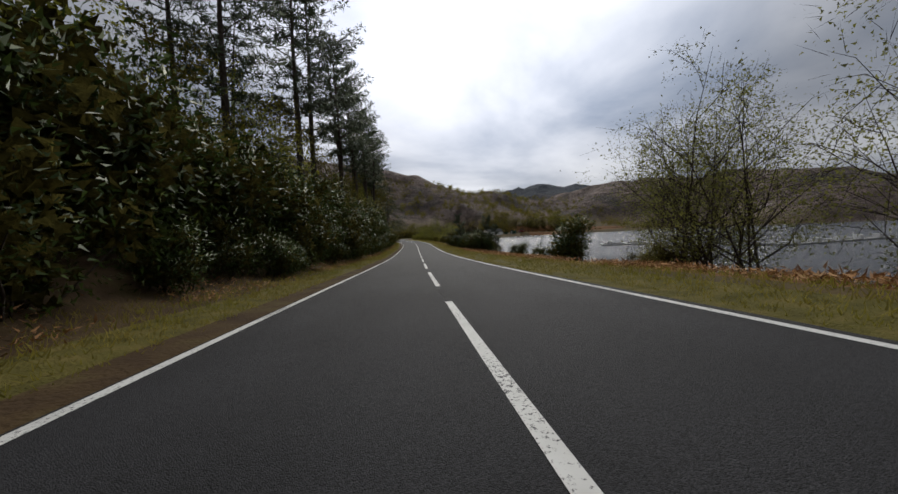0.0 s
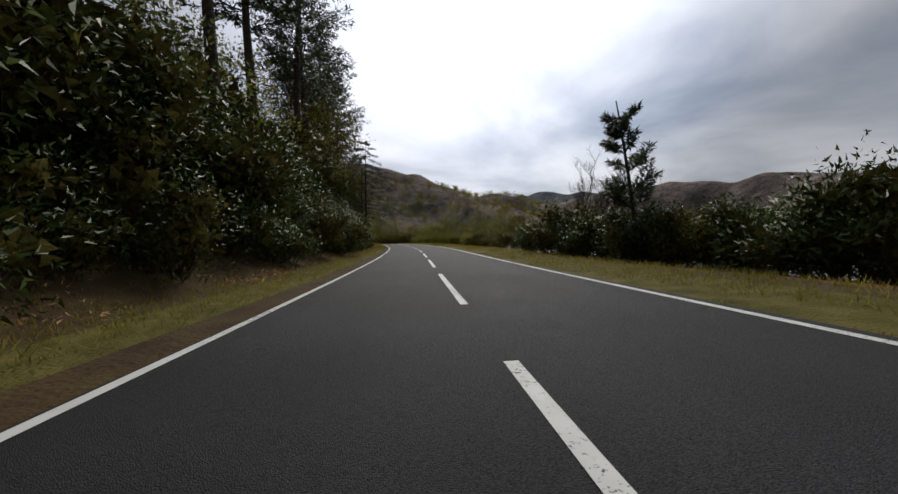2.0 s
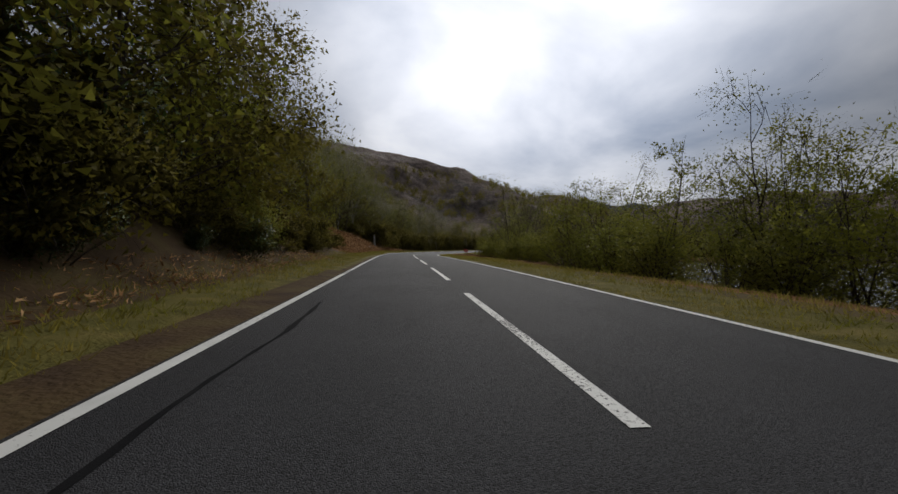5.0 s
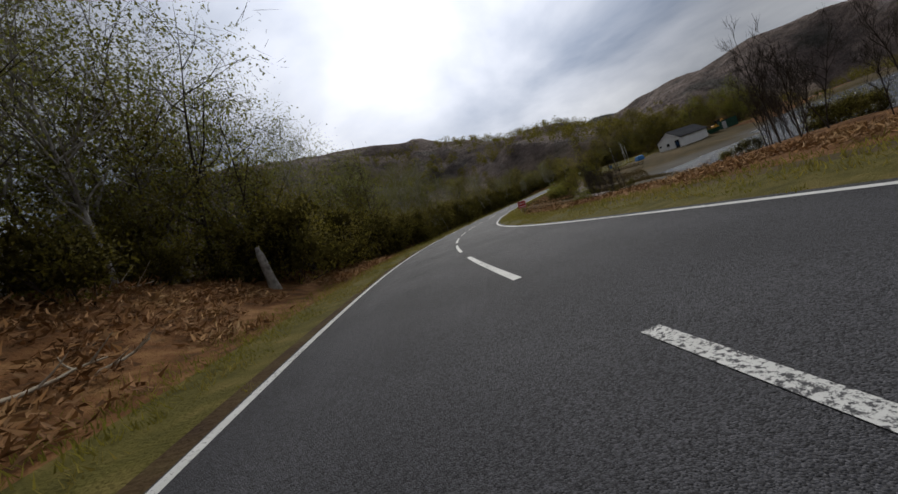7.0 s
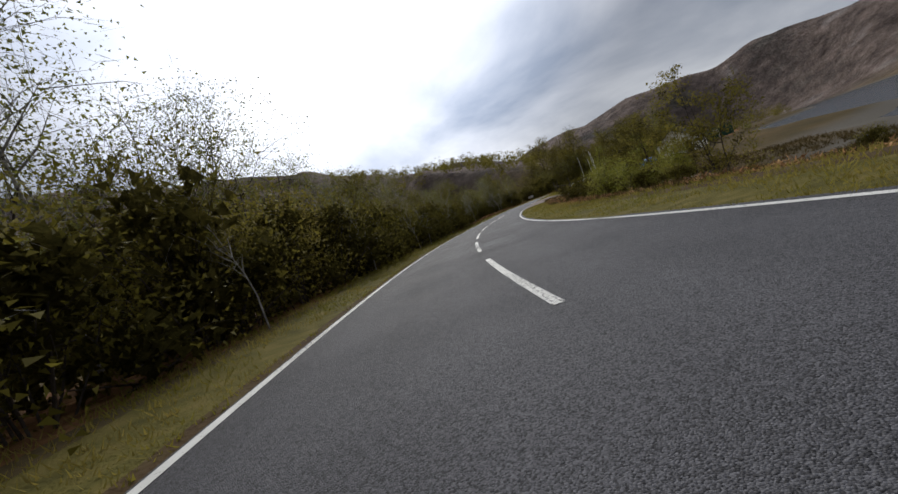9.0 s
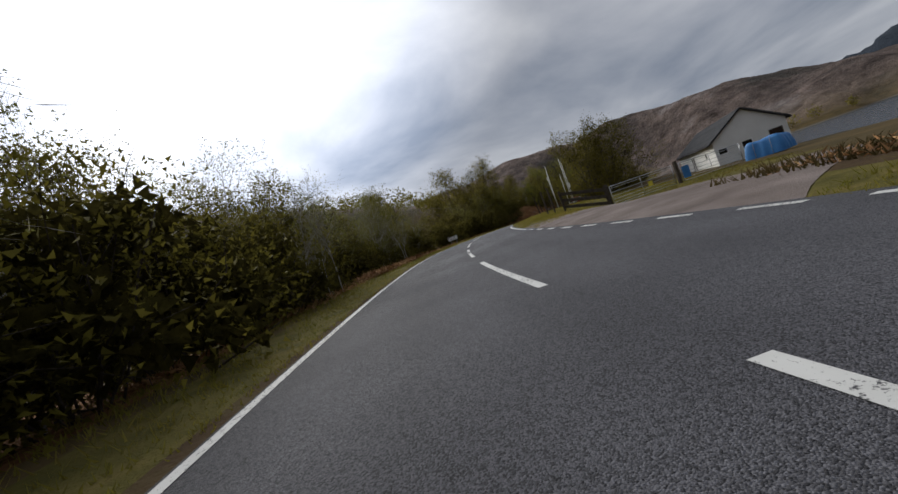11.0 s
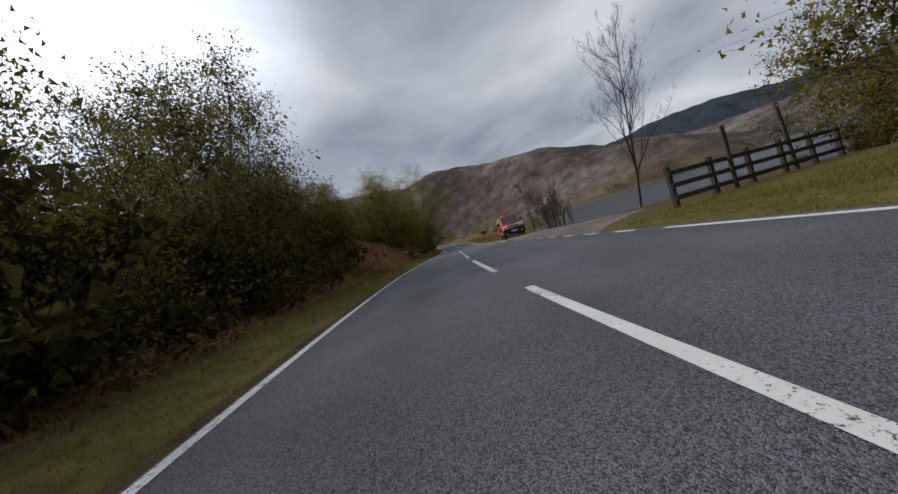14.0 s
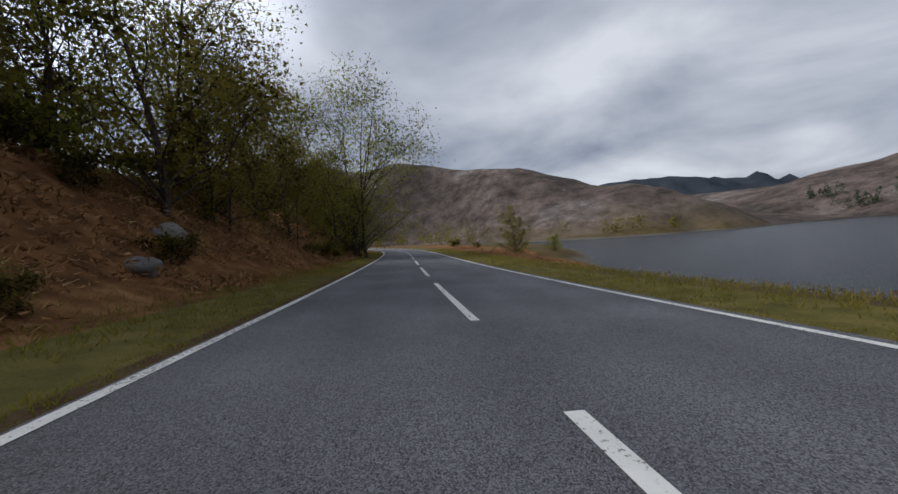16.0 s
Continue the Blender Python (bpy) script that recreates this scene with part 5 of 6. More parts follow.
def boulder(seed, s, d, r, label):
    rng = np.random.default_rng(seed)
    bm = bmesh.new()
    bmesh.ops.create_icosphere(bm, subdivisions=3, radius=r)
    off = rng.uniform(0, 50)
    for q in bm.verts:
        n = noise.fractal(q.co * (1.3 / r) + Vector((off, 0, 0)), 1.0, 2.0, 5)
        q.co *= 1 + 0.30 * n
        q.co.z *= 0.75
    ob = new("boulder", bm_mesh("boulder", bm, M["rock"], True))
    x, y, z = ground_at(s, d)
    ob.matrix_basis = pose(x, y, z + r * 0.2, 0, 0, rng.uniform(0, 360))
    return tagged(ob, label, "boulder", "boulders on the bank")


def fallen_branch(seed, s, d, length, turn, label):
    rng = np.random.default_rng(seed)
    g = Geo()
    main = limb_path(rng, (-length / 2, 0, 0.16), (1, 0, 0.10), length, 0.0, 7, 0.12)
    tube(g, main, np.linspace(0.045, 0.018, 7), 6)
    ob = new("fallen_branch", g.mesh("fallen_branch", M["dead"], True))
    for k in (2, 4, 5):
        t = Geo()
        tube(t, limb_path(rng, main[k], (0.6, rng.choice([-1, 1]) * 0.8, 0.45), length * 0.35, 0.05, 4, 0.15), [0.022, 0.016, 0.012, 0.006], 5)
        part("side_branch", t.mesh("side_branch", M["dead"], True), ob)
    x, y, z = ground_at(s, d)
    ob.matrix_basis = pose(x, y, z + 0.05, 0, 0, turn)
    return tagged(ob, label, "branch", "dead branches on the bank")


def build_stump():
    rng = np.random.default_rng(5)
    g = Geo()
    p = limb_path(rng, (0, 0, -0.3), (0.06, 0.02, 1), 2.3, 0, 7, 0.04)
    tube(g, p, [0.42, 0.36, 0.30, 0.28, 0.27, 0.24, 0.10], 10)
    ob = new("tree_stump", g.mesh("tree_stump", M["birchbark"], True))
    x, y, z = ground_at(219, -8.4)
    ob.matrix_basis = pose(x, y, z, 4, -6, 30) @ Matrix.Diagonal((0.7, 0.7, 1.0, 1))
    t = Geo(); tube(t, limb_path(rng, p[5], (0.4, 0.3, 1), 0.5, 0, 4), [0.10, 0.07, 0.05, 0.02], 6)
    part("snag", t.mesh("snag", M["dead"], True), ob)
    return tagged(ob, "pale broken birch stump on the bank", "stump")


def build_slow_sign():
    ob = new("warning_sign")
    x, y, z = ground_at(243.5, 6.15)
    # faces the traffic that comes along the road
    ob.matrix_basis = pose(x, y, z + 0.08, 0, 3, heading(240) + 8) @ Matrix.Diagonal((1.12, 1.0, 1.02, 1))
    for px in (-0.2, 0.2):
        rods("post", [((px, 0.05, -0.5), (px, 0.05, 0.9), 0.035, 0.032)], M["dead"], ob, "bare wooden post")
    panel = boxes("panel", [((0.78, 0.02, 0.72), (0, 0, 0.78))], M["signred"], ob, "red panel with white lettering", 0.004)
    boxes("border", [((0.74, 0.004, 0.014), (0, -0.0125, 1.115)), ((0.74, 0.004, 0.014), (0, -0.0125, 0.445)), ((0.014, 0.004, 0.66), (-0.363, -0.0125, 0.78)), ((0.014, 0.004, 0.66), (0.363, -0.0125, 0.78))], M["signwhite"], panel, bevel=0.0)
    text_part("Slow", 0.30, M["signwhite"], panel, pose(0, -0.014, 0.90, 90, 0, 0))
    boxes("text_bar", [((0.56, 0.004, 0.075), (0, -0.0125, 0.60))], M["signwhite"], panel, bevel=0.0)
    return tagged(ob, "red square warning sign on two wooden posts", "road sign")


def build_burn_sign():
    ob = new("name_sign")
    x, y, z = ground_at(342.5, -5.8)
    ob.matrix_basis = pose(x, y, z, 0, 0, heading(342.5) - 10)
    for px in (-0.42, 0.42):
        rods("post", [((px, 0.04, -0.3), (px, 0.04, 1.12), 0.032)], M["metal"], ob, "grey steel post")
    panel = boxes("panel", [((1.42, 0.02, 0.50), (0, 0, 0.86))], M["signwhite"], ob, "white panel with black lettering", 0.004)
    boxes("border", [((1.36, 0.004, 0.014), (0, -0.0125, 1.085)), ((1.36, 0.004, 0.014), (0, -0.0125, 0.635)), ((0.014, 0.004, 0.45), (-0.673, -0.0125, 0.86)), ((0.014, 0.004, 0.45), (0.673, -0.0125, 0.86))], M["black"], panel, bevel=0.0)
    text_part("ALLT A'PHIOBAIRE", 0.155, M["black"], panel, pose(0, -0.014, 0.955, 90, 0, 0))
    text_part("PIPERS BURN", 0.155, M["black"], panel, pose(0, -0.014, 0.765, 90, 0, 0))
    return tagged(ob, "white stream name sign on the grass verge", "sign")


def flagpole(s, d, h, boxed=False):
    ob = new("flagpole")
    x, y, z = ground_at(s, d)
    ob.matrix_basis = pose(x, y, z, random.uniform(-2, 2), random.uniform(-2, 2), 0)
    rods("shaft", [((0, 0, -0.3), (0, 0, h), 0.045, 0.03)], M["pole"], ob)
    rods("finial", [((0, 0, h), (0, 0, h + 0.10), 0.05, 0.02)], M["pole"], ob)
    rods("cleat", [((0.03, 0, 1.2), (0.09, 0, 1.2), 0.014)], M["metal"], ob)
    label = "slim white flagpole standing in the grass"
    if boxed:
        rods("second_shaft", [((0.28, 0, -0.3), (0.28, 0, h - 0.4), 0.04, 0.03)], M["pole"], ob)
        boxes("junction_box", [((0.42, 0.18, 0.5), (0.14, -0.08, h * 0.42))], M["pole"], ob, "white box fixed to the poles")
        label = "paired white poles with a box between them"
    return tagged(ob, label, "pole", "flagpoles")


def fence_post(s, d, h):
    bm = bmesh.new()
    add_box(bm, (0.11, 0.11, h + 0.4), pose(0, 0, h / 2 - 0.2), 0.025)
    ob = new("wooden_post", bm_mesh("wooden_post", bm, M["post"]))
    x, y, z = ground_at(s, d)
    ob.matrix_basis = pose(x, y, z, random.uniform(-3, 3), random.uniform(-3, 3), heading(s))
    return tagged(ob, "dark weathered wooden post in the grass", "post", "wooden posts")


def rail_fence(points, label, h=1.1, rails=3, every=1.8, board=0.13):
    """A post-and-rail fence along (s, d) points."""
    ob = new("rail_fence")
    p0 = Vector(ground_at(*points[0]))
    ob.matrix_basis = Matrix.Translation(p0)
    for (s0, d0), (s1, d1) in zip(points[:-1], points[1:]):
        a, b = Vector(ground_at(s0, d0)) - p0, Vector(ground_at(s1, d1)) - p0
        n = max(1, round((b - a).length / every))
        ang = math.degrees(math.atan2(b.y - a.y, b.x - a.x))
        for i in range(n + 1):
            q = a.lerp(b, i / n)
            boxes("fence_post", [((0.13, 0.13, h + 0.45), (q.x, q.y, q.z + h / 2 - 0.17), (random.uniform(-2, 2), random.uniform(-2, 2), ang))], M["post"], ob, bevel=0.012)
        for k in range(rails):
            zz = h * (0.25 + 0.32 * k)
            mid = (a + b) / 2
            tilt = -math.degrees(math.atan2(b.z - a.z, (b - a).xy.length))
            boxes("rail", [(((b - a).length + 0.1, 0.05, board), (mid.x, mid.y, mid.z + zz), (0, tilt, ang))], M["post"], ob, bevel=0.008, m=Matrix.Translation(Vector((math.sin(math.radians(ang)), -math.cos(math.radians(ang)), 0)) * 0.09))
    return tagged(ob, label, "fence")


def build_gate(s0, d0, s1, d1, notices, label, h=1.3):
    ob = new("field_gate")
    a, e = Vector(ground_at(s0, d0)), Vector(ground_at(s1, d1))
    ob.matrix_basis = pose(a.x, a.y, a.z, 0, -math.degrees(math.atan2(e.z - a.z, (e - a).xy.length)), math.degrees(math.atan2(e.y - a.y, e.x - a.x)))
    L = (e - a).length - 0.1
    boxes("gate_post", [((0.19, 0.19, h + 0.75), (0, 0.12, h / 2 - 0.17))], M["post"], ob, "dark timber post", 0.02)
    rods("frame", [((0.14, 0, 0.14), (L, 0, 0.14), 0.021), ((0.14, 0, h), (L, 0, h), 0.024), ((0.14, 0, 0.10), (0.14, 0, h + 0.04), 0.026), ((L, 0, 0.10), (L, 0, h + 0.04), 0.026)], M["metal"], ob)
    for k in range(5):
        z = 0.14 + (h - 0.14) * (0.13 + 0.15 * k + 0.01 * k * k)
        rods("bar", [((0.14, 0, z), (L, 0, z), 0.015)], M["metal"], ob)
    rods("upright", [((L / 2, 0, 0.14), (L / 2, 0, h), 0.018)], M["metal"], ob)
    for u, m, w, tall in notices:
        boxes("notice", [((w, 0.012, tall), (L * u, -0.04, 0.66))], M[m], ob, bevel=0.003)
    return tagged(ob, label, "gate", "steel gates")


def covered_stack(s, d):
    """Stack of something low under a blue sheet roped down at its sides."""
    ob = new("tarpaulin_stack")
    x, y, z = ground_at(s, d)
    ob.matrix_basis = pose(x, y, z, 0, 0, heading(s) - 55)
    n = 22
    v = []
    for i in range(n):
        for j in range(n):
            u, w = i / (n - 1) * 2 - 1, j / (n - 1) * 2 - 1
            edge = max(abs(u), abs(w))
            top = 1.15 - 0.10 * u * u + 0.05 * math.sin(5 * u + 2 * w) + 0.03 * math.sin(9 * w)
            fold = 1 + 0.03 * math.sin(11 * math.atan2(w, u))
            v.append((1.25 * u * (min(1, 0.9 / edge) if edge > 0.9 else 1) * fold + 0.02 * u, 0.8 * w * fold, top if edge < 0.8 else max(0.02, top * (1 - ((edge - 0.8) / 0.2) ** 0.7))))
    part("sheet", mesh_from("sheet", v, grid_faces(n, n), M["blue"], True), ob, "creased blue plastic sheet")
    for q in (-0.5, 0.45):
        rods("rope", [((q, -0.8, 0.05), (q, -0.66, 1.12), 0.012), ((q, -0.66, 1.12), (q, 0.66, 1.14), 0.012), ((q, 0.66, 1.14), (q, 0.8, 0.05), 0.012)], M["dead"], ob, "pale rope")
    return tagged(ob, "low stack under a creased blue tarpaulin by the gate", "tarpaulin")


def gabled_house(name, centre, turn, length, width, base, eave, ridge, label, doors, eaves=0.35, group="", wall="white", tiles="slate", words="white rendered wall"):
    """Long axis along local x, gable ends at +-length/2. doors: (face, along, size, sill, kind)."""
    ob = new(name)
    ob.matrix_basis = pose(centre[0], centre[1], base, 0, 0, turn)
    l, w = length / 2, width / 2
    bm = bmesh.new()
    t = 0.3
    wm, rm = M[wall], M[tiles]
    for sx in (-1, 1):                      # gable walls
        prof = [(-w, -0.6), (w, -0.6), (w, eave), (0, ridge), (-w, eave)]
        vs = [bm.verts.new((sx * l, a, b)) for a, b in prof] + [bm.verts.new((sx * (l - t), a, b)) for a, b in prof]
        f = [bm.faces.new(vs[:5]), bm.faces.new(vs[9:4:-1])] + [bm.faces.new((vs[i], vs[i + 5], vs[(i + 1) % 5 + 5], vs[(i + 1) % 5])) for i in range(5)]
    bmesh.ops.recalc_face_normals(bm, faces=bm.faces)
    for sy in (-1, 1):
        add_box(bm, (length - 2 * t - 0.004, t, eave + 0.6), pose(0, sy * (w - t / 2), eave / 2 - 0.3))
    part("wall", bm_mesh("wall", bm, wm), ob, words)
    slope = math.degrees(math.atan2(ridge - eave, w))
    run = math.hypot(w, ridge - eave) + eaves
    for sy in (-1, 1):
        roof = boxes("roof", [((length + 0.5, run, 0.12), (0, 0, 0))], rm, ob, "sloping roof", 0.01,
                     pose(0, sy * (run / 2) * math.cos(math.radians(slope)), ridge + 0.09 - run / 2 * math.sin(math.radians(slope)), -sy * slope, 0, 0))
        n = int(run / 0.33)
        for i in range(n):
            boxes("tile_course", [((length + 0.52, 0.34, 0.022), (0, -run / 2 + 0.17 + i * 0.33, 0.071), (2.5, 0, 0))], rm, roof, bevel=0.0)
        rods("gutter", [((-l - 0.2, sy * (w + eaves * 0.9), eave - 0.16), (l + 0.2, sy * (w + eaves * 0.9), eave - 0.16), 0.06)], M["black"], ob)
    for face, along, size, sill, kind in doors:
        f = new("window" if kind == "window" else "door")
        f.parent = ob
        if face in ("front", "back"):
            sg = -1 if face == "front" else 1
            f.matrix_basis = pose(along, sg * (w + 0.005), sill, 0, 0, 0 if sg < 0 else 180)
        else:
            sg = -1 if face == "left" else 1
            f.matrix_basis = pose(sg * (l + 0.005), along, sill, 0, 0, -90 if sg < 0 else 90)
        a, b = size
        boxes("frame", [((a, 0.07, 0.08), (0, 0, 0.04)), ((a, 0.07, 0.08), (0, 0, b - 0.04)), ((0.08, 0.07, b - 0.16), (-a / 2 + 0.04, 0, b / 2)), ((0.08, 0.07, b - 0.16), (a / 2 - 0.04, 0, b / 2))], M["signwhite" if kind == "window" else "post"], f, bevel=0.005)
        boxes("pane", [((a - 0.16, 0.02, b - 0.16), (0, 0.0, b / 2))], M["glass"], f, bevel=0.0)
    return tagged(ob, label, "house", group)


def build_digger():
    ob = new("excavator")
    x, y, z = ground_at(366, 27.5)
    ob.matrix_basis = pose(x, y, z + 0.05, 0, 0, heading(366) + 60)
    for sy in (-1, 1):
        boxes("track", [((2.6, 0.45, 0.6), (0, sy * 0.85, 0.32))], M["rubber"], ob, "black rubber track", 0.12)
    boxes("body", [((1.9, 1.7, 0.75), (-0.35, 0, 1.05)), ((0.9, 1.6, 0.5), (-0.95, 0, 1.55))], M["yellow"], ob, "yellow engine housing", 0.08)
    cab = boxes("cab", [((0.08, 0.08, 1.5), (0.55, -0.75, 2.05)), ((0.08, 0.08, 1.5), (0.55, 0.05, 2.05)), ((0.08, 0.08, 1.5), (-0.45, -0.75, 2.05)), ((0.08, 0.08, 1.5), (-0.45, 0.05, 2.05)), ((1.2, 0.95, 0.1), (0.05, -0.35, 2.82))], M["black"], ob, "black cab frame", 0.015)
    boxes("cab_glass", [((0.94, 0.76, 1.3), (0.05, -0.35, 2.05))], M["glass"], cab, bevel=0.02)
    rods("boom", [((0.6, 0.45, 1.2), (2.1, 0.45, 2.9), 0.16, 0.13)], M["yellow"], ob, sides=4)
    rods("dipper", [((2.1, 0.45, 2.9), (3.0, 0.45, 1.3), 0.12, 0.09)], M["yellow"], ob, sides=4)
    boxes("bucket", [((0.55, 0.7, 0.5), (2.95, 0.45, 0.95), (0, 20, 0))], M["post"], ob, bevel=0.08)
    return tagged(ob, "orange-yellow excavator parked behind the grass bank", "excavator")


def build_shed():
    ob = new("container_shed")
    x, y, z = ground_at(364, 31)
    ob.matrix_basis = pose(x, y, z, 0, 0, heading(364) + 25)
    boxes("shell", [((4.2, 2.4, 2.5), (0, 0, 1.25))], M["green"], ob, "dark green steel shell", 0.03)
    for i in range(14):
        boxes("rib", [((0.09, 0.05, 2.3), (-1.95 + i * 0.3, -1.215, 1.25))], M["green"], ob, bevel=0.008)
    boxes("door", [((0.95, 0.05, 2.0), (-0.9, -1.26, 1.1))], M["grey"], ob, "pale grey door", 0.01)
    return tagged(ob, "dark green container with a pale door", "container")


def build_skip():
    ob = new("waste_skip")
    x, y, z = ground_at(356, 30)
    ob.matrix_basis = pose(x, y, z, 0, 0, heading(352) + 20)
    bm = bmesh.new()
    vs = [bm.verts.new(p) for p in ((-1.1, -0.8, 0.05), (1.1, -0.8, 0.05), (1.1, 0.8, 0.05), (-1.1, 0.8, 0.05), (-1.6, -0.9, 1.2), (1.6, -0.9, 1.2), (1.6, 0.9, 1.2), (-1.6, 0.9, 1.2))]
    for q in ((3, 2, 1, 0), (0, 1, 5, 4), (1, 2, 6, 5), (2, 3, 7, 6), (3, 0, 4, 7)):
        bm.faces.new([vs[i] for i in q])
    bmesh.ops.solidify(bm, geom=bm.faces[:], thickness=0.06)
    part("hopper", bm_mesh("hopper", bm, M["green"]), ob)
    boxes("rim", [((3.3, 0.1, 0.1), (0, -0.92, 1.22)), ((3.3, 0.1, 0.1), (0, 0.92, 1.22)), ((0.1, 1.74, 0.1), (-1.6, 0, 1.22)), ((0.1, 1.74, 0.1), (1.6, 0, 1.22))], M["green"], ob, bevel=0.01)
    return tagged(ob, "dark green open waste skip", "skip")


# ---- red pickup parked in the lay-by ----
def build_pickup():
    ob = new("pickup_truck")
    x, y, z = at(395.8, 5.0)
    ob.matrix_basis = pose(float(x), float(y), float(z) - 0.045, 0, 0, heading(394) + 180 - 3) @ Matrix.Diagonal((1.05, 1.04, 1.19, 1))
    W_ = 0.88
    arc = lambda cy, r: [(cy + r * math.cos(a), 0.40 + r * math.sin(a)) for a in np.linspace(math.pi, 0, 9)]
    prof = [(-2.58, 0.55)] + [(-2.05, 0.46)] + arc(-1.52, 0.47) + [(-0.9, 0.40), (1.0, 0.40)] + arc(1.58, 0.47) + [(2.5, 0.44), (2.62, 0.62), (2.60, 0.86), (2.42, 1.03), (1.75, 1.11), (1.02, 1.16), (-1.22, 1.14), (-2.58, 1.14)]
    bm = bmesh.new()
    lo = [bm.verts.new((-W_, a, b)) for a, b in prof]
    hi = [bm.verts.new((W_, a, b)) for a, b in prof]
    bm.faces.new(lo); bm.faces.new(hi[::-1])
    for i in range(len(prof)):
        j = (i + 1) % len(prof)
        bm.faces.new((lo[j], lo[i], hi[i], hi[j]))
    bmesh.ops.recalc_face_normals(bm, faces=bm.faces)
    es = [e for e in bm.edges if abs(e.verts[0].co.x - e.verts[1].co.x) < 1e-6 and min(v.co.z for v in e.verts) > 0.84]
    bmesh.ops.bevel(bm, geom=es, offset=0.09, segments=3, affect="EDGES")
    for v in bm.verts:                       # taper of the nose
        if v.co.y > 1.9:
            v.co.x *= 1 - 0.10 * (v.co.y - 1.9) / 0.7
    body = part("body", bm_mesh("body", bm, M["red"], True), ob, "bright red body")
    # cab
    b0, b1 = [(-0.83, 1.02), (0.83, 1.02), (0.83, -1.22), (-0.83, -1.22)], [(-0.68, 0.30), (0.68, 0.30), (0.68, -1.06), (-0.68, -1.06)]
    zb, zt = 1.10, 1.80
    low = [Vector((a, b, zb)) for a, b in b0]; top = [Vector((a, b, zt)) for a, b in b1]
    bm = bmesh.new()
    v = [bm.verts.new(p) for p in low + top]
    for q in ((0, 1, 5, 4), (1, 2, 6, 5), (2, 3, 7, 6), (3, 0, 4, 7), (4, 5, 6, 7)):
        bm.faces.new([v[i] for i in q])
    bmesh.ops.recalc_face_normals(bm, faces=bm.faces)
    bmesh.ops.bevel(bm, geom=[e for e in bm.edges if max(x.co.z for x in e.verts) > 1.5], offset=0.07, segments=3, affect="EDGES")
    cab = part("cab", bm_mesh("cab", bm, M["red"], True), ob, "red double cab")

    def pane(name, q, u0, u1, v0, v1, mat, parent):
        a, b, c, d = q
        pt = lambda u, w: a.lerp(b, u).lerp(d.lerp(c, u), w)
        n = (b - a).cross(d - a).normalized()
        if n.dot((a + b + c + d) / 4 - Vector((0, -0.2, 1.4))) < 0:
            n = -n
        cs = [pt(u0, v0), pt(u1, v0), pt(u1, v1), pt(u0, v1)]
        bm = bmesh.new()
        o = [bm.verts.new(p + n * 0.010) for p in cs]; i_ = [bm.verts.new(p - n * 0.01) for p in cs]
        bm.faces.new(o); bm.faces.new(i_[::-1])
        for k in range(4):
            bm.faces.new((o[k], i_[k], i_[(k + 1) % 4], o[(k + 1) % 4]))
        bmesh.ops.recalc_face_normals(bm, faces=bm.faces)
        return part(name, bm_mesh(name, bm, mat), parent)
    pane("windscreen", (low[0], low[1], top[1], top[0]), 0.06, 0.94, 0.10, 0.90, M["glass"], cab)
    for k, (i, j) in enumerate(((1, 2), (0, 3))):
        side = (low[i], low[j], top[j], top[i])
        pane("side_window", side, 0.16, 0.50, 0.20, 0.88, M["glass"], cab)
        pane("side_window", side, 0.54, 0.92, 0.20, 0.88, M["glass"], cab)
    pane("rear_window", (low[3], low[2], top[2], top[3]), 0.1, 0.9, 0.2, 0.85, M["glass"], cab)
    # load cover
    boxes("load_cover", [((1.62, 1.30, 0.55), (0, -1.92, 1.40))], M["grey"], ob, "pale grey cover over the load bed", 0.16)
    # face
    bump = boxes("bumper", [((1.74, 0.36, 0.46), (0, 2.53, 0.58)), ((1.3, 0.2, 0.14), (0, 2.60, 0.42))], M["black"], ob, "black front bumper", 0.05)
    boxes("number_plate", [((0.52, 0.012, 0.115), (0, 2.712, 0.60))], M["signwhite"], bump, "white plate with dark bars", 0.0)
    for i in range(7):
        if i != 4:
            boxes("plate_bar", [((0.042, 0.006, 0.075), (-0.195 + i * 0.064, 2.720, 0.60))], M["black"], bump, bevel=0.0)
    grille = boxes("grille", [((0.90, 0.07, 0.09), (0, 2.58, 1.0)), ((0.82, 0.06, 0.03), (0, 2.60, 0.90)), ((0.80, 0.06, 0.03), (0, 2.615, 0.835)), ((0.05, 0.06, 0.2), (-0.43, 2.59, 0.91)), ((0.05, 0.06, 0.2), (0.43, 2.59, 0.91))], M["chrome"], ob, "chrome grille bars", 0.008)
    boxes("grille_mesh", [((0.82, 0.03, 0.17), (0, 2.57, 0.91))], M["black"], grille, bevel=0.0)
    for sx in (-1, 1):
        boxes("headlight", [((0.40, 0.22, 0.24), (sx * 0.62, 2.47, 0.94), (0, 0, -sx * 22))], M["lamp"], ob, "clear headlight", 0.04)
        boxes("fog_light", [((0.14, 0.05, 0.08), (sx * 0.6, 2.70, 0.50))], M["lamp"], bump, bevel=0.01)
        boxes("mirror", [((0.20, 0.10, 0.17), (sx * 0.98, 0.78, 1.28))], M["black"], ob, "black door mirror", 0.03)
        for yy in (0.55, -0.42):
            boxes("door_handle", [((0.03, 0.18, 0.03), (sx * 0.895, yy - 0.55, 1.02))], M["black"], ob, bevel=0.006)
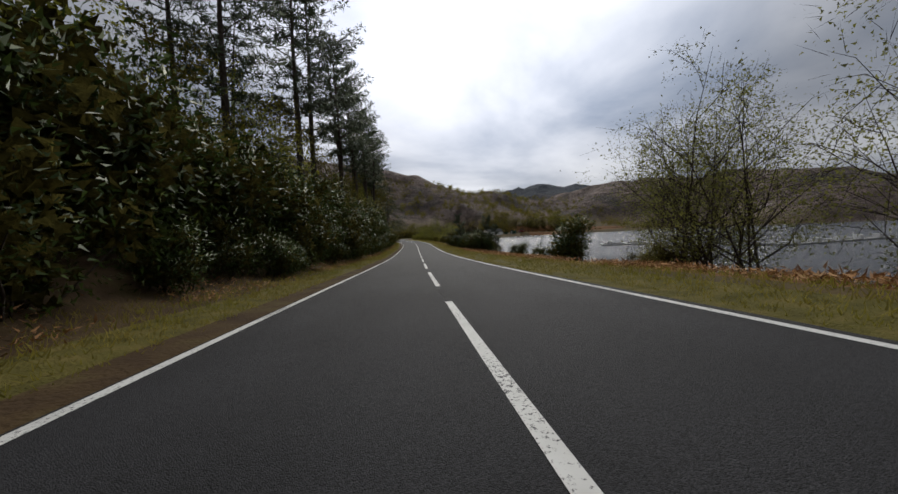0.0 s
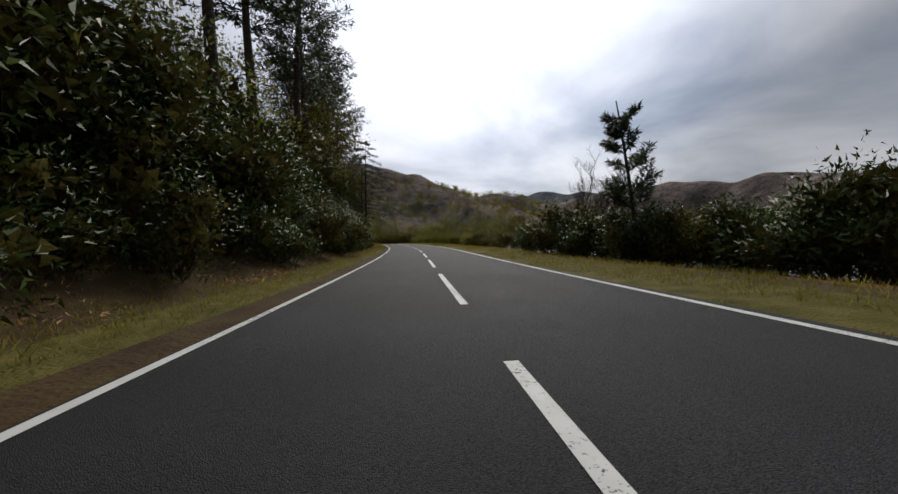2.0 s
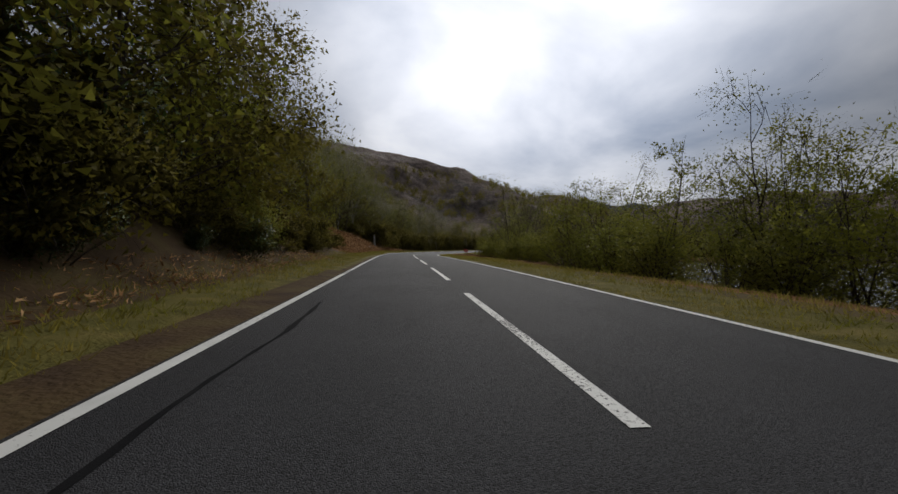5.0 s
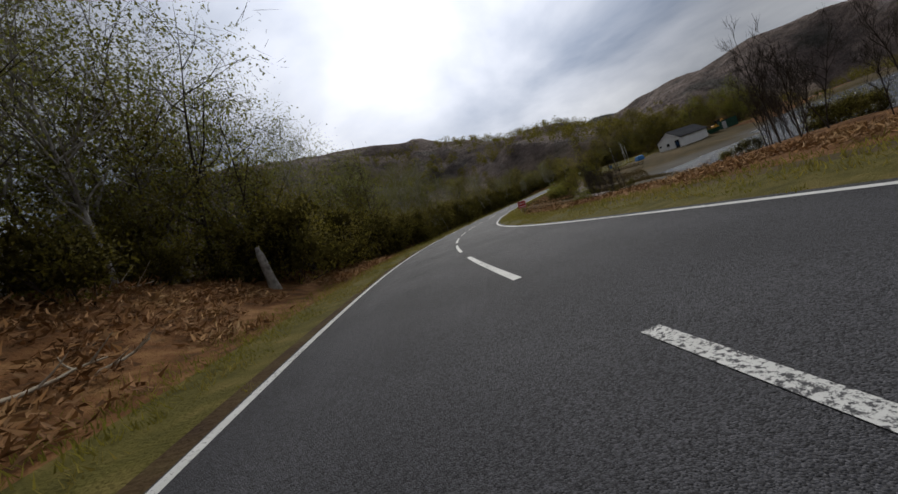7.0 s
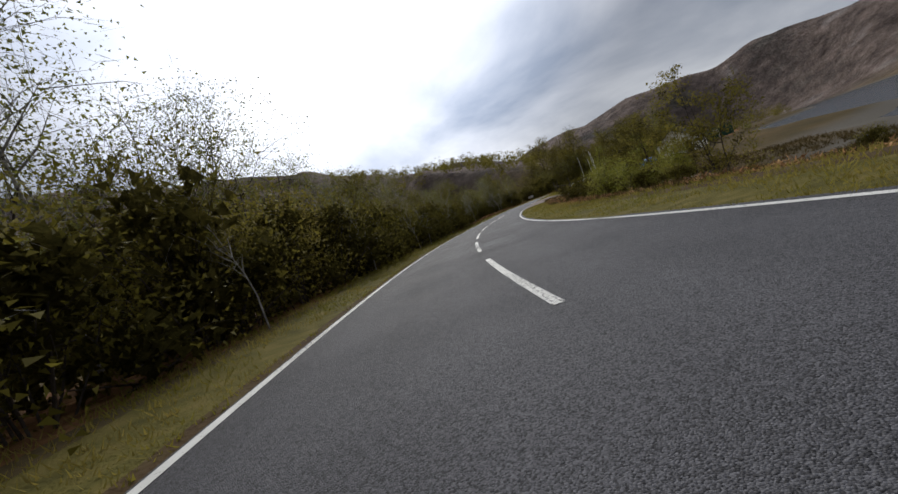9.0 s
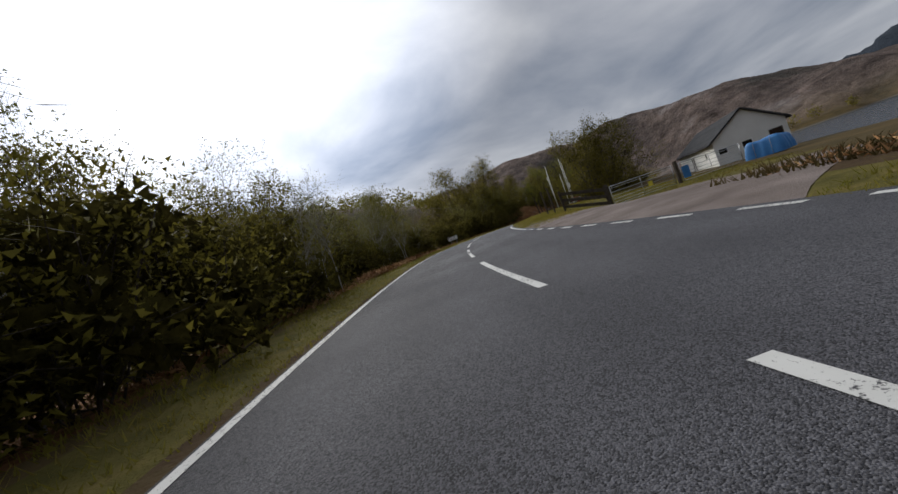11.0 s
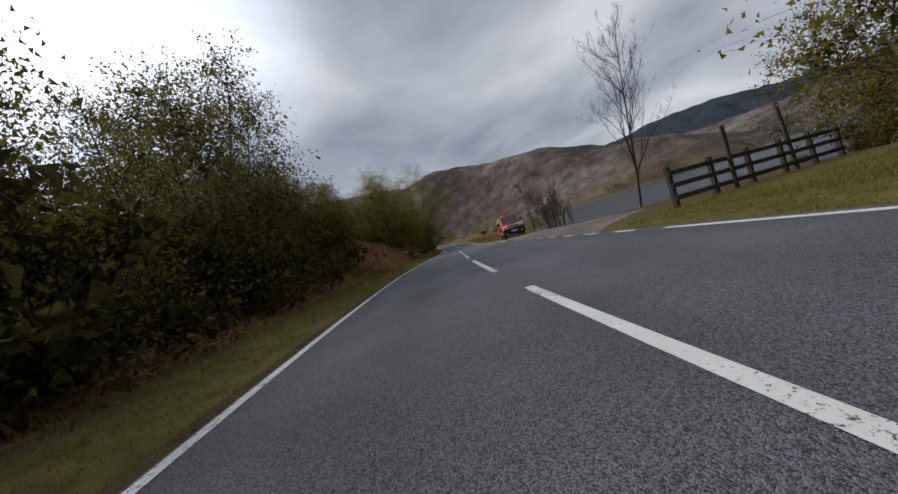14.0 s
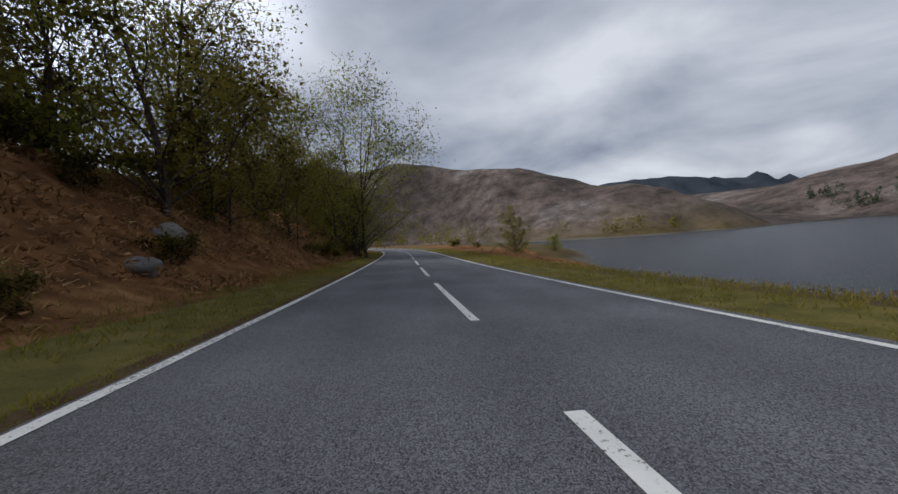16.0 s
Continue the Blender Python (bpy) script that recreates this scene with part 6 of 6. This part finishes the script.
        boxes("tail_light", [((0.10, 0.05, 0.34), (sx * 0.82, -2.60, 0.98))], M["signred"], ob, bevel=0.01)
        boxes("door_gap", [((0.006, 0.014, 0.62), (sx * 0.881, yy, 0.80)) for yy in (0.92, -0.12, -1.16)], M["black"], ob, bevel=0.0)
    boxes("bonnet_scoop", [((0.44, 0.42, 0.09), (0, 1.75, 1.15), (-6, 0, 0))], M["red"], ob, bevel=0.03)
    for sx in (-1, 1):
        for cy in (1.58, -1.52):
            w = new("wheel"); w.parent = ob
            w.matrix_basis = pose(sx * 0.76, cy, 0.385, 0, 90, 0)
            bm = bmesh.new()
            bmesh.ops.create_cone(bm, cap_ends=True, segments=32, radius1=0.385, radius2=0.385, depth=0.25)
            bmesh.ops.bevel(bm, geom=[e for e in bm.edges if abs(e.verts[0].co.z - e.verts[1].co.z) < 1e-6], offset=0.05, segments=2, affect="EDGES")
            part("tyre", bm_mesh("tyre", bm, M["rubber"], True), w)
            rim = rods("rim", [((0, 0, sx * 0.10), (0, 0, sx * 0.132), 0.25)], M["chrome"], w, sides=24)
            for k in range(6):
                a = k * math.pi / 3
                boxes("spoke_gap", [((0.10, 0.07, 0.008), (0.16 * math.cos(a), 0.16 * math.sin(a), sx * 0.134), (0, 0, math.degrees(a)))], M["black"], w, bevel=0.003)
            rods("hub", [((0, 0, sx * 0.13), (0, 0, sx * 0.15), 0.05)], M["black"], w, sides=12)
    return tagged(ob, "bright red double-cab pickup parked in the lay-by", "pickup truck")


def build_layby():
    for s0, s1, far, label in ((371.8, 402, 7.4, "pinkish gravel lay-by beside the road"), (297, 316, 9.5, "worn gravel field entrance")):
        ss = np.linspace(s0, s1, 40)
        dd = np.linspace(0, 1, 12)
        S, U = np.meshgrid(ss, dd, indexing="ij")
        s, u = S.ravel(), U.ravel()
        reach = 3.46 + (far - 3.6) * np.clip(np.minimum((s - s0) / 4.0, (s1 - s) / 9.0), 0.02, 1)
        d = 3.46 + (reach - 3.46) * u
        x, y, z = at(s, d)
        g = z + side_height(s, d)
        z = np.maximum(g, z - 0.01 - 0.04 * (d - 3.46)) + 0.014 * np.clip((d - 3.46) * 5, 0, 1) - 0.004
        me = mesh_from("layby", np.stack([x, y, z], 1), grid_faces(40, 12, 0, True), M["gravel"], True)
        tagged(new("layby", me), label, "lay-by", kind="structure")


def build_track():
    """Rutted stony track below the road, down to the farm entrance."""
    ss, uu = np.arange(246, 301, 1.0), np.linspace(0, 1, 8)
    S, U = np.meshgrid(ss, uu, indexing="ij")
    s, u = S.ravel(), U.ravel()
    mid = np.interp(s, [246, 258, 280, 300], [15.5, 14.4, 13.6, 10.2])
    d = mid + (u - 0.5) * 2.6
    x, y, z = at(s, d)
    z = z + side_height(s, d) + 0.05 - 0.05 * np.exp(-((np.abs(u - 0.5) - 0.27) / 0.09) ** 2) - 0.07 * (np.abs(u - 0.5) > 0.45)
    me = mesh_from("track", np.stack([x, y, z], 1), grid_faces(len(ss), 8, 0, True), M["gravel"], True)
    tagged(new("track", me), "stony farm track through rough grass", "track", kind="structure")


# ---- fish farm on the lake ----
def raft(x, y, turn, nx, ny, label):
    ob = new("fish_raft")
    ob.matrix_basis = pose(x, y, LAKE_Z + 0.05, 0, 0, turn)
    cell = 5.0
    for i in range(nx + 1):
        boxes("walkway", [((0.7, ny * cell, 0.28), (i * cell, ny * cell / 2, 0.12))], M["grey"], ob, bevel=0.02)
    for j in range(ny + 1):
        boxes("walkway", [((nx * cell, 0.7, 0.24), (nx * cell / 2, j * cell, 0.10))], M["grey"], ob, bevel=0.02)
    for i in range(nx + 1):
        for j in range(ny + 1):
            rods("stanchion", [((i * cell, j * cell + 0.3, 0.2), (i * cell, j * cell + 0.3, 1.2), 0.035)], M["pole"], ob, sides=5)
    for i in range(nx):
        boxes("feed_bin", [((0.9, 0.9, 0.7), (i * cell + 1.2, 0.15, 0.55))], M["signwhite"], ob, bevel=0.05)
    return tagged(ob, label, "raft", "fish farm rafts")


def boat(x, y, turn, label):
    ob = new("work_boat")
    ob.matrix_basis = pose(x, y, LAKE_Z, 0, 0, turn)
    bm = bmesh.new()
    secs = []
    for k, (yy, w, d) in enumerate(((-2.4, 0.85, 0.0), (-1, 0.95, 0.0), (0.6, 0.85, 0.05), (1.8, 0.5, 0.15), (2.6, 0.06, 0.3))):
        secs.append([bm.verts.new(p) for p in ((-w, yy, 0.62 + d), (-w * 0.7, yy, -0.1), (w * 0.7, yy, -0.1), (w, yy, 0.62 + d))])
    for a, b in zip(secs[:-1], secs[1:]):
        for i in range(3):
            bm.faces.new((a[i], a[i + 1], b[i + 1], b[i]))
    bm.faces.new(secs[0])
    bmesh.ops.recalc_face_normals(bm, faces=bm.faces)
    bmesh.ops.solidify(bm, geom=bm.faces[:], thickness=0.06)
    part("hull", bm_mesh("hull", bm, M["signwhite"]), ob)
    boxes("wheelhouse", [((1.0, 1.1, 1.1), (0, -0.4, 1.0))], M["signwhite"], ob, bevel=0.08)
    boxes("window", [((0.86, 0.02, 0.4), (0, 0.165, 1.25))], M["glass"], ob, bevel=0.0)
    rods("mast", [((0, -0.6, 1.5), (0, -0.6, 2.3), 0.03)], M["metal"], ob)
    return tagged(ob, label, "boat", "boats on the lake")


build_rock_face()
build_layby()
build_track()
for k, (s, d, r, lb) in enumerate(((422, -8.2, 0.55, "grey boulder in the bracken"), (419, -7.2, 0.40, "small grey boulder in the bracken"), (405, -8.5, 0.35, "lichened boulder on the bank"))):
    boulder(80 + k, s, d, r, lb)
fallen_branch(91, 213.5, -10.8, 3.0, heading(213) + 30, "bleached forked branch lying on bracken")
fallen_branch(92, 208, -7.2, 1.6, heading(208) + 100, "pale broken twig on the bank")
fallen_branch(93, 209, -6.8, 1.2, heading(208) + 60, "small bleached branch on the bank")
fallen_branch(94, 26, 15.5, 3.2, 40, "bleached dead branch on the shore")
build_stump()
build_slow_sign()
build_burn_sign()
for s, d, h, b in ((347, 8.3, 4.4, False), (338.8, 8.4, 5.0, False), (345.2, 9.8, 4.1, False), (341.7, 10.2, 5.7, True)):
    flagpole(s, d, h, b)
for s in (319.5, 323.2, 334.5, 344.8, 358):
    fence_post(s, 6.3, 1.9)
rail_fence([(316.2, 8.9), (317.6, 6.6)], "dark post-and-rail fence beside the farm gate", h=1.35, every=2.6, board=0.2)
rail_fence([(371.2, 5.6), (374.4, 13.8)], "dark wooden rail fence beside the lay-by", h=1.1)
fence_post(371.9, 7.9, 1.9); fence_post(373.1, 10.9, 2.3)
build_gate(316.3, 9.1, 317.5, 13.6, ((0.62, "plateyellow", 0.3, 0.3),), "wide tubular steel gate with a yellow notice")
build_gate(317.6, 13.9, 319.1, 18.6, ((0.1, "blue", 0.55, 0.75),), "tubular steel gate with a blue notice")
covered_stack(320.2, 20.8)
gabled_house("farm_building", (67.2, 300.6), 29, 15.5, 5.6, -1.0, 2.75, 4.75, "white gabled building with a dark tiled roof",
             [("back", 0.6, (0.6, 1.7), 0.5, "window"), ("back", 1.4, (0.6, 1.7), 0.5, "window"), ("back", -4.6, (0.6, 0.6), 1.4, "window"), ("left", 0.3, (0.9, 1.0), 1.0, "window"), ("left", -1.9, (1.0, 2.0), 0.1, "door"), ("left", 2.2, (0.8, 0.6), 1.4, "window")])
build_digger()
build_shed()
build_skip()
build_pickup()
raft(43, 88, -25, 4, 2, "fish farm raft of grey walkways with white bins")
raft(58, 60, 10, 5, 1, "low grey floating walkway on the lake")
raft(70, 250, 30, 6, 1, "long grey floating walkway near the shore")
boat(34, 50, 70, "small white work boat moored on the lake")
boat(35, 163, 60, "white boat moored by the shore")
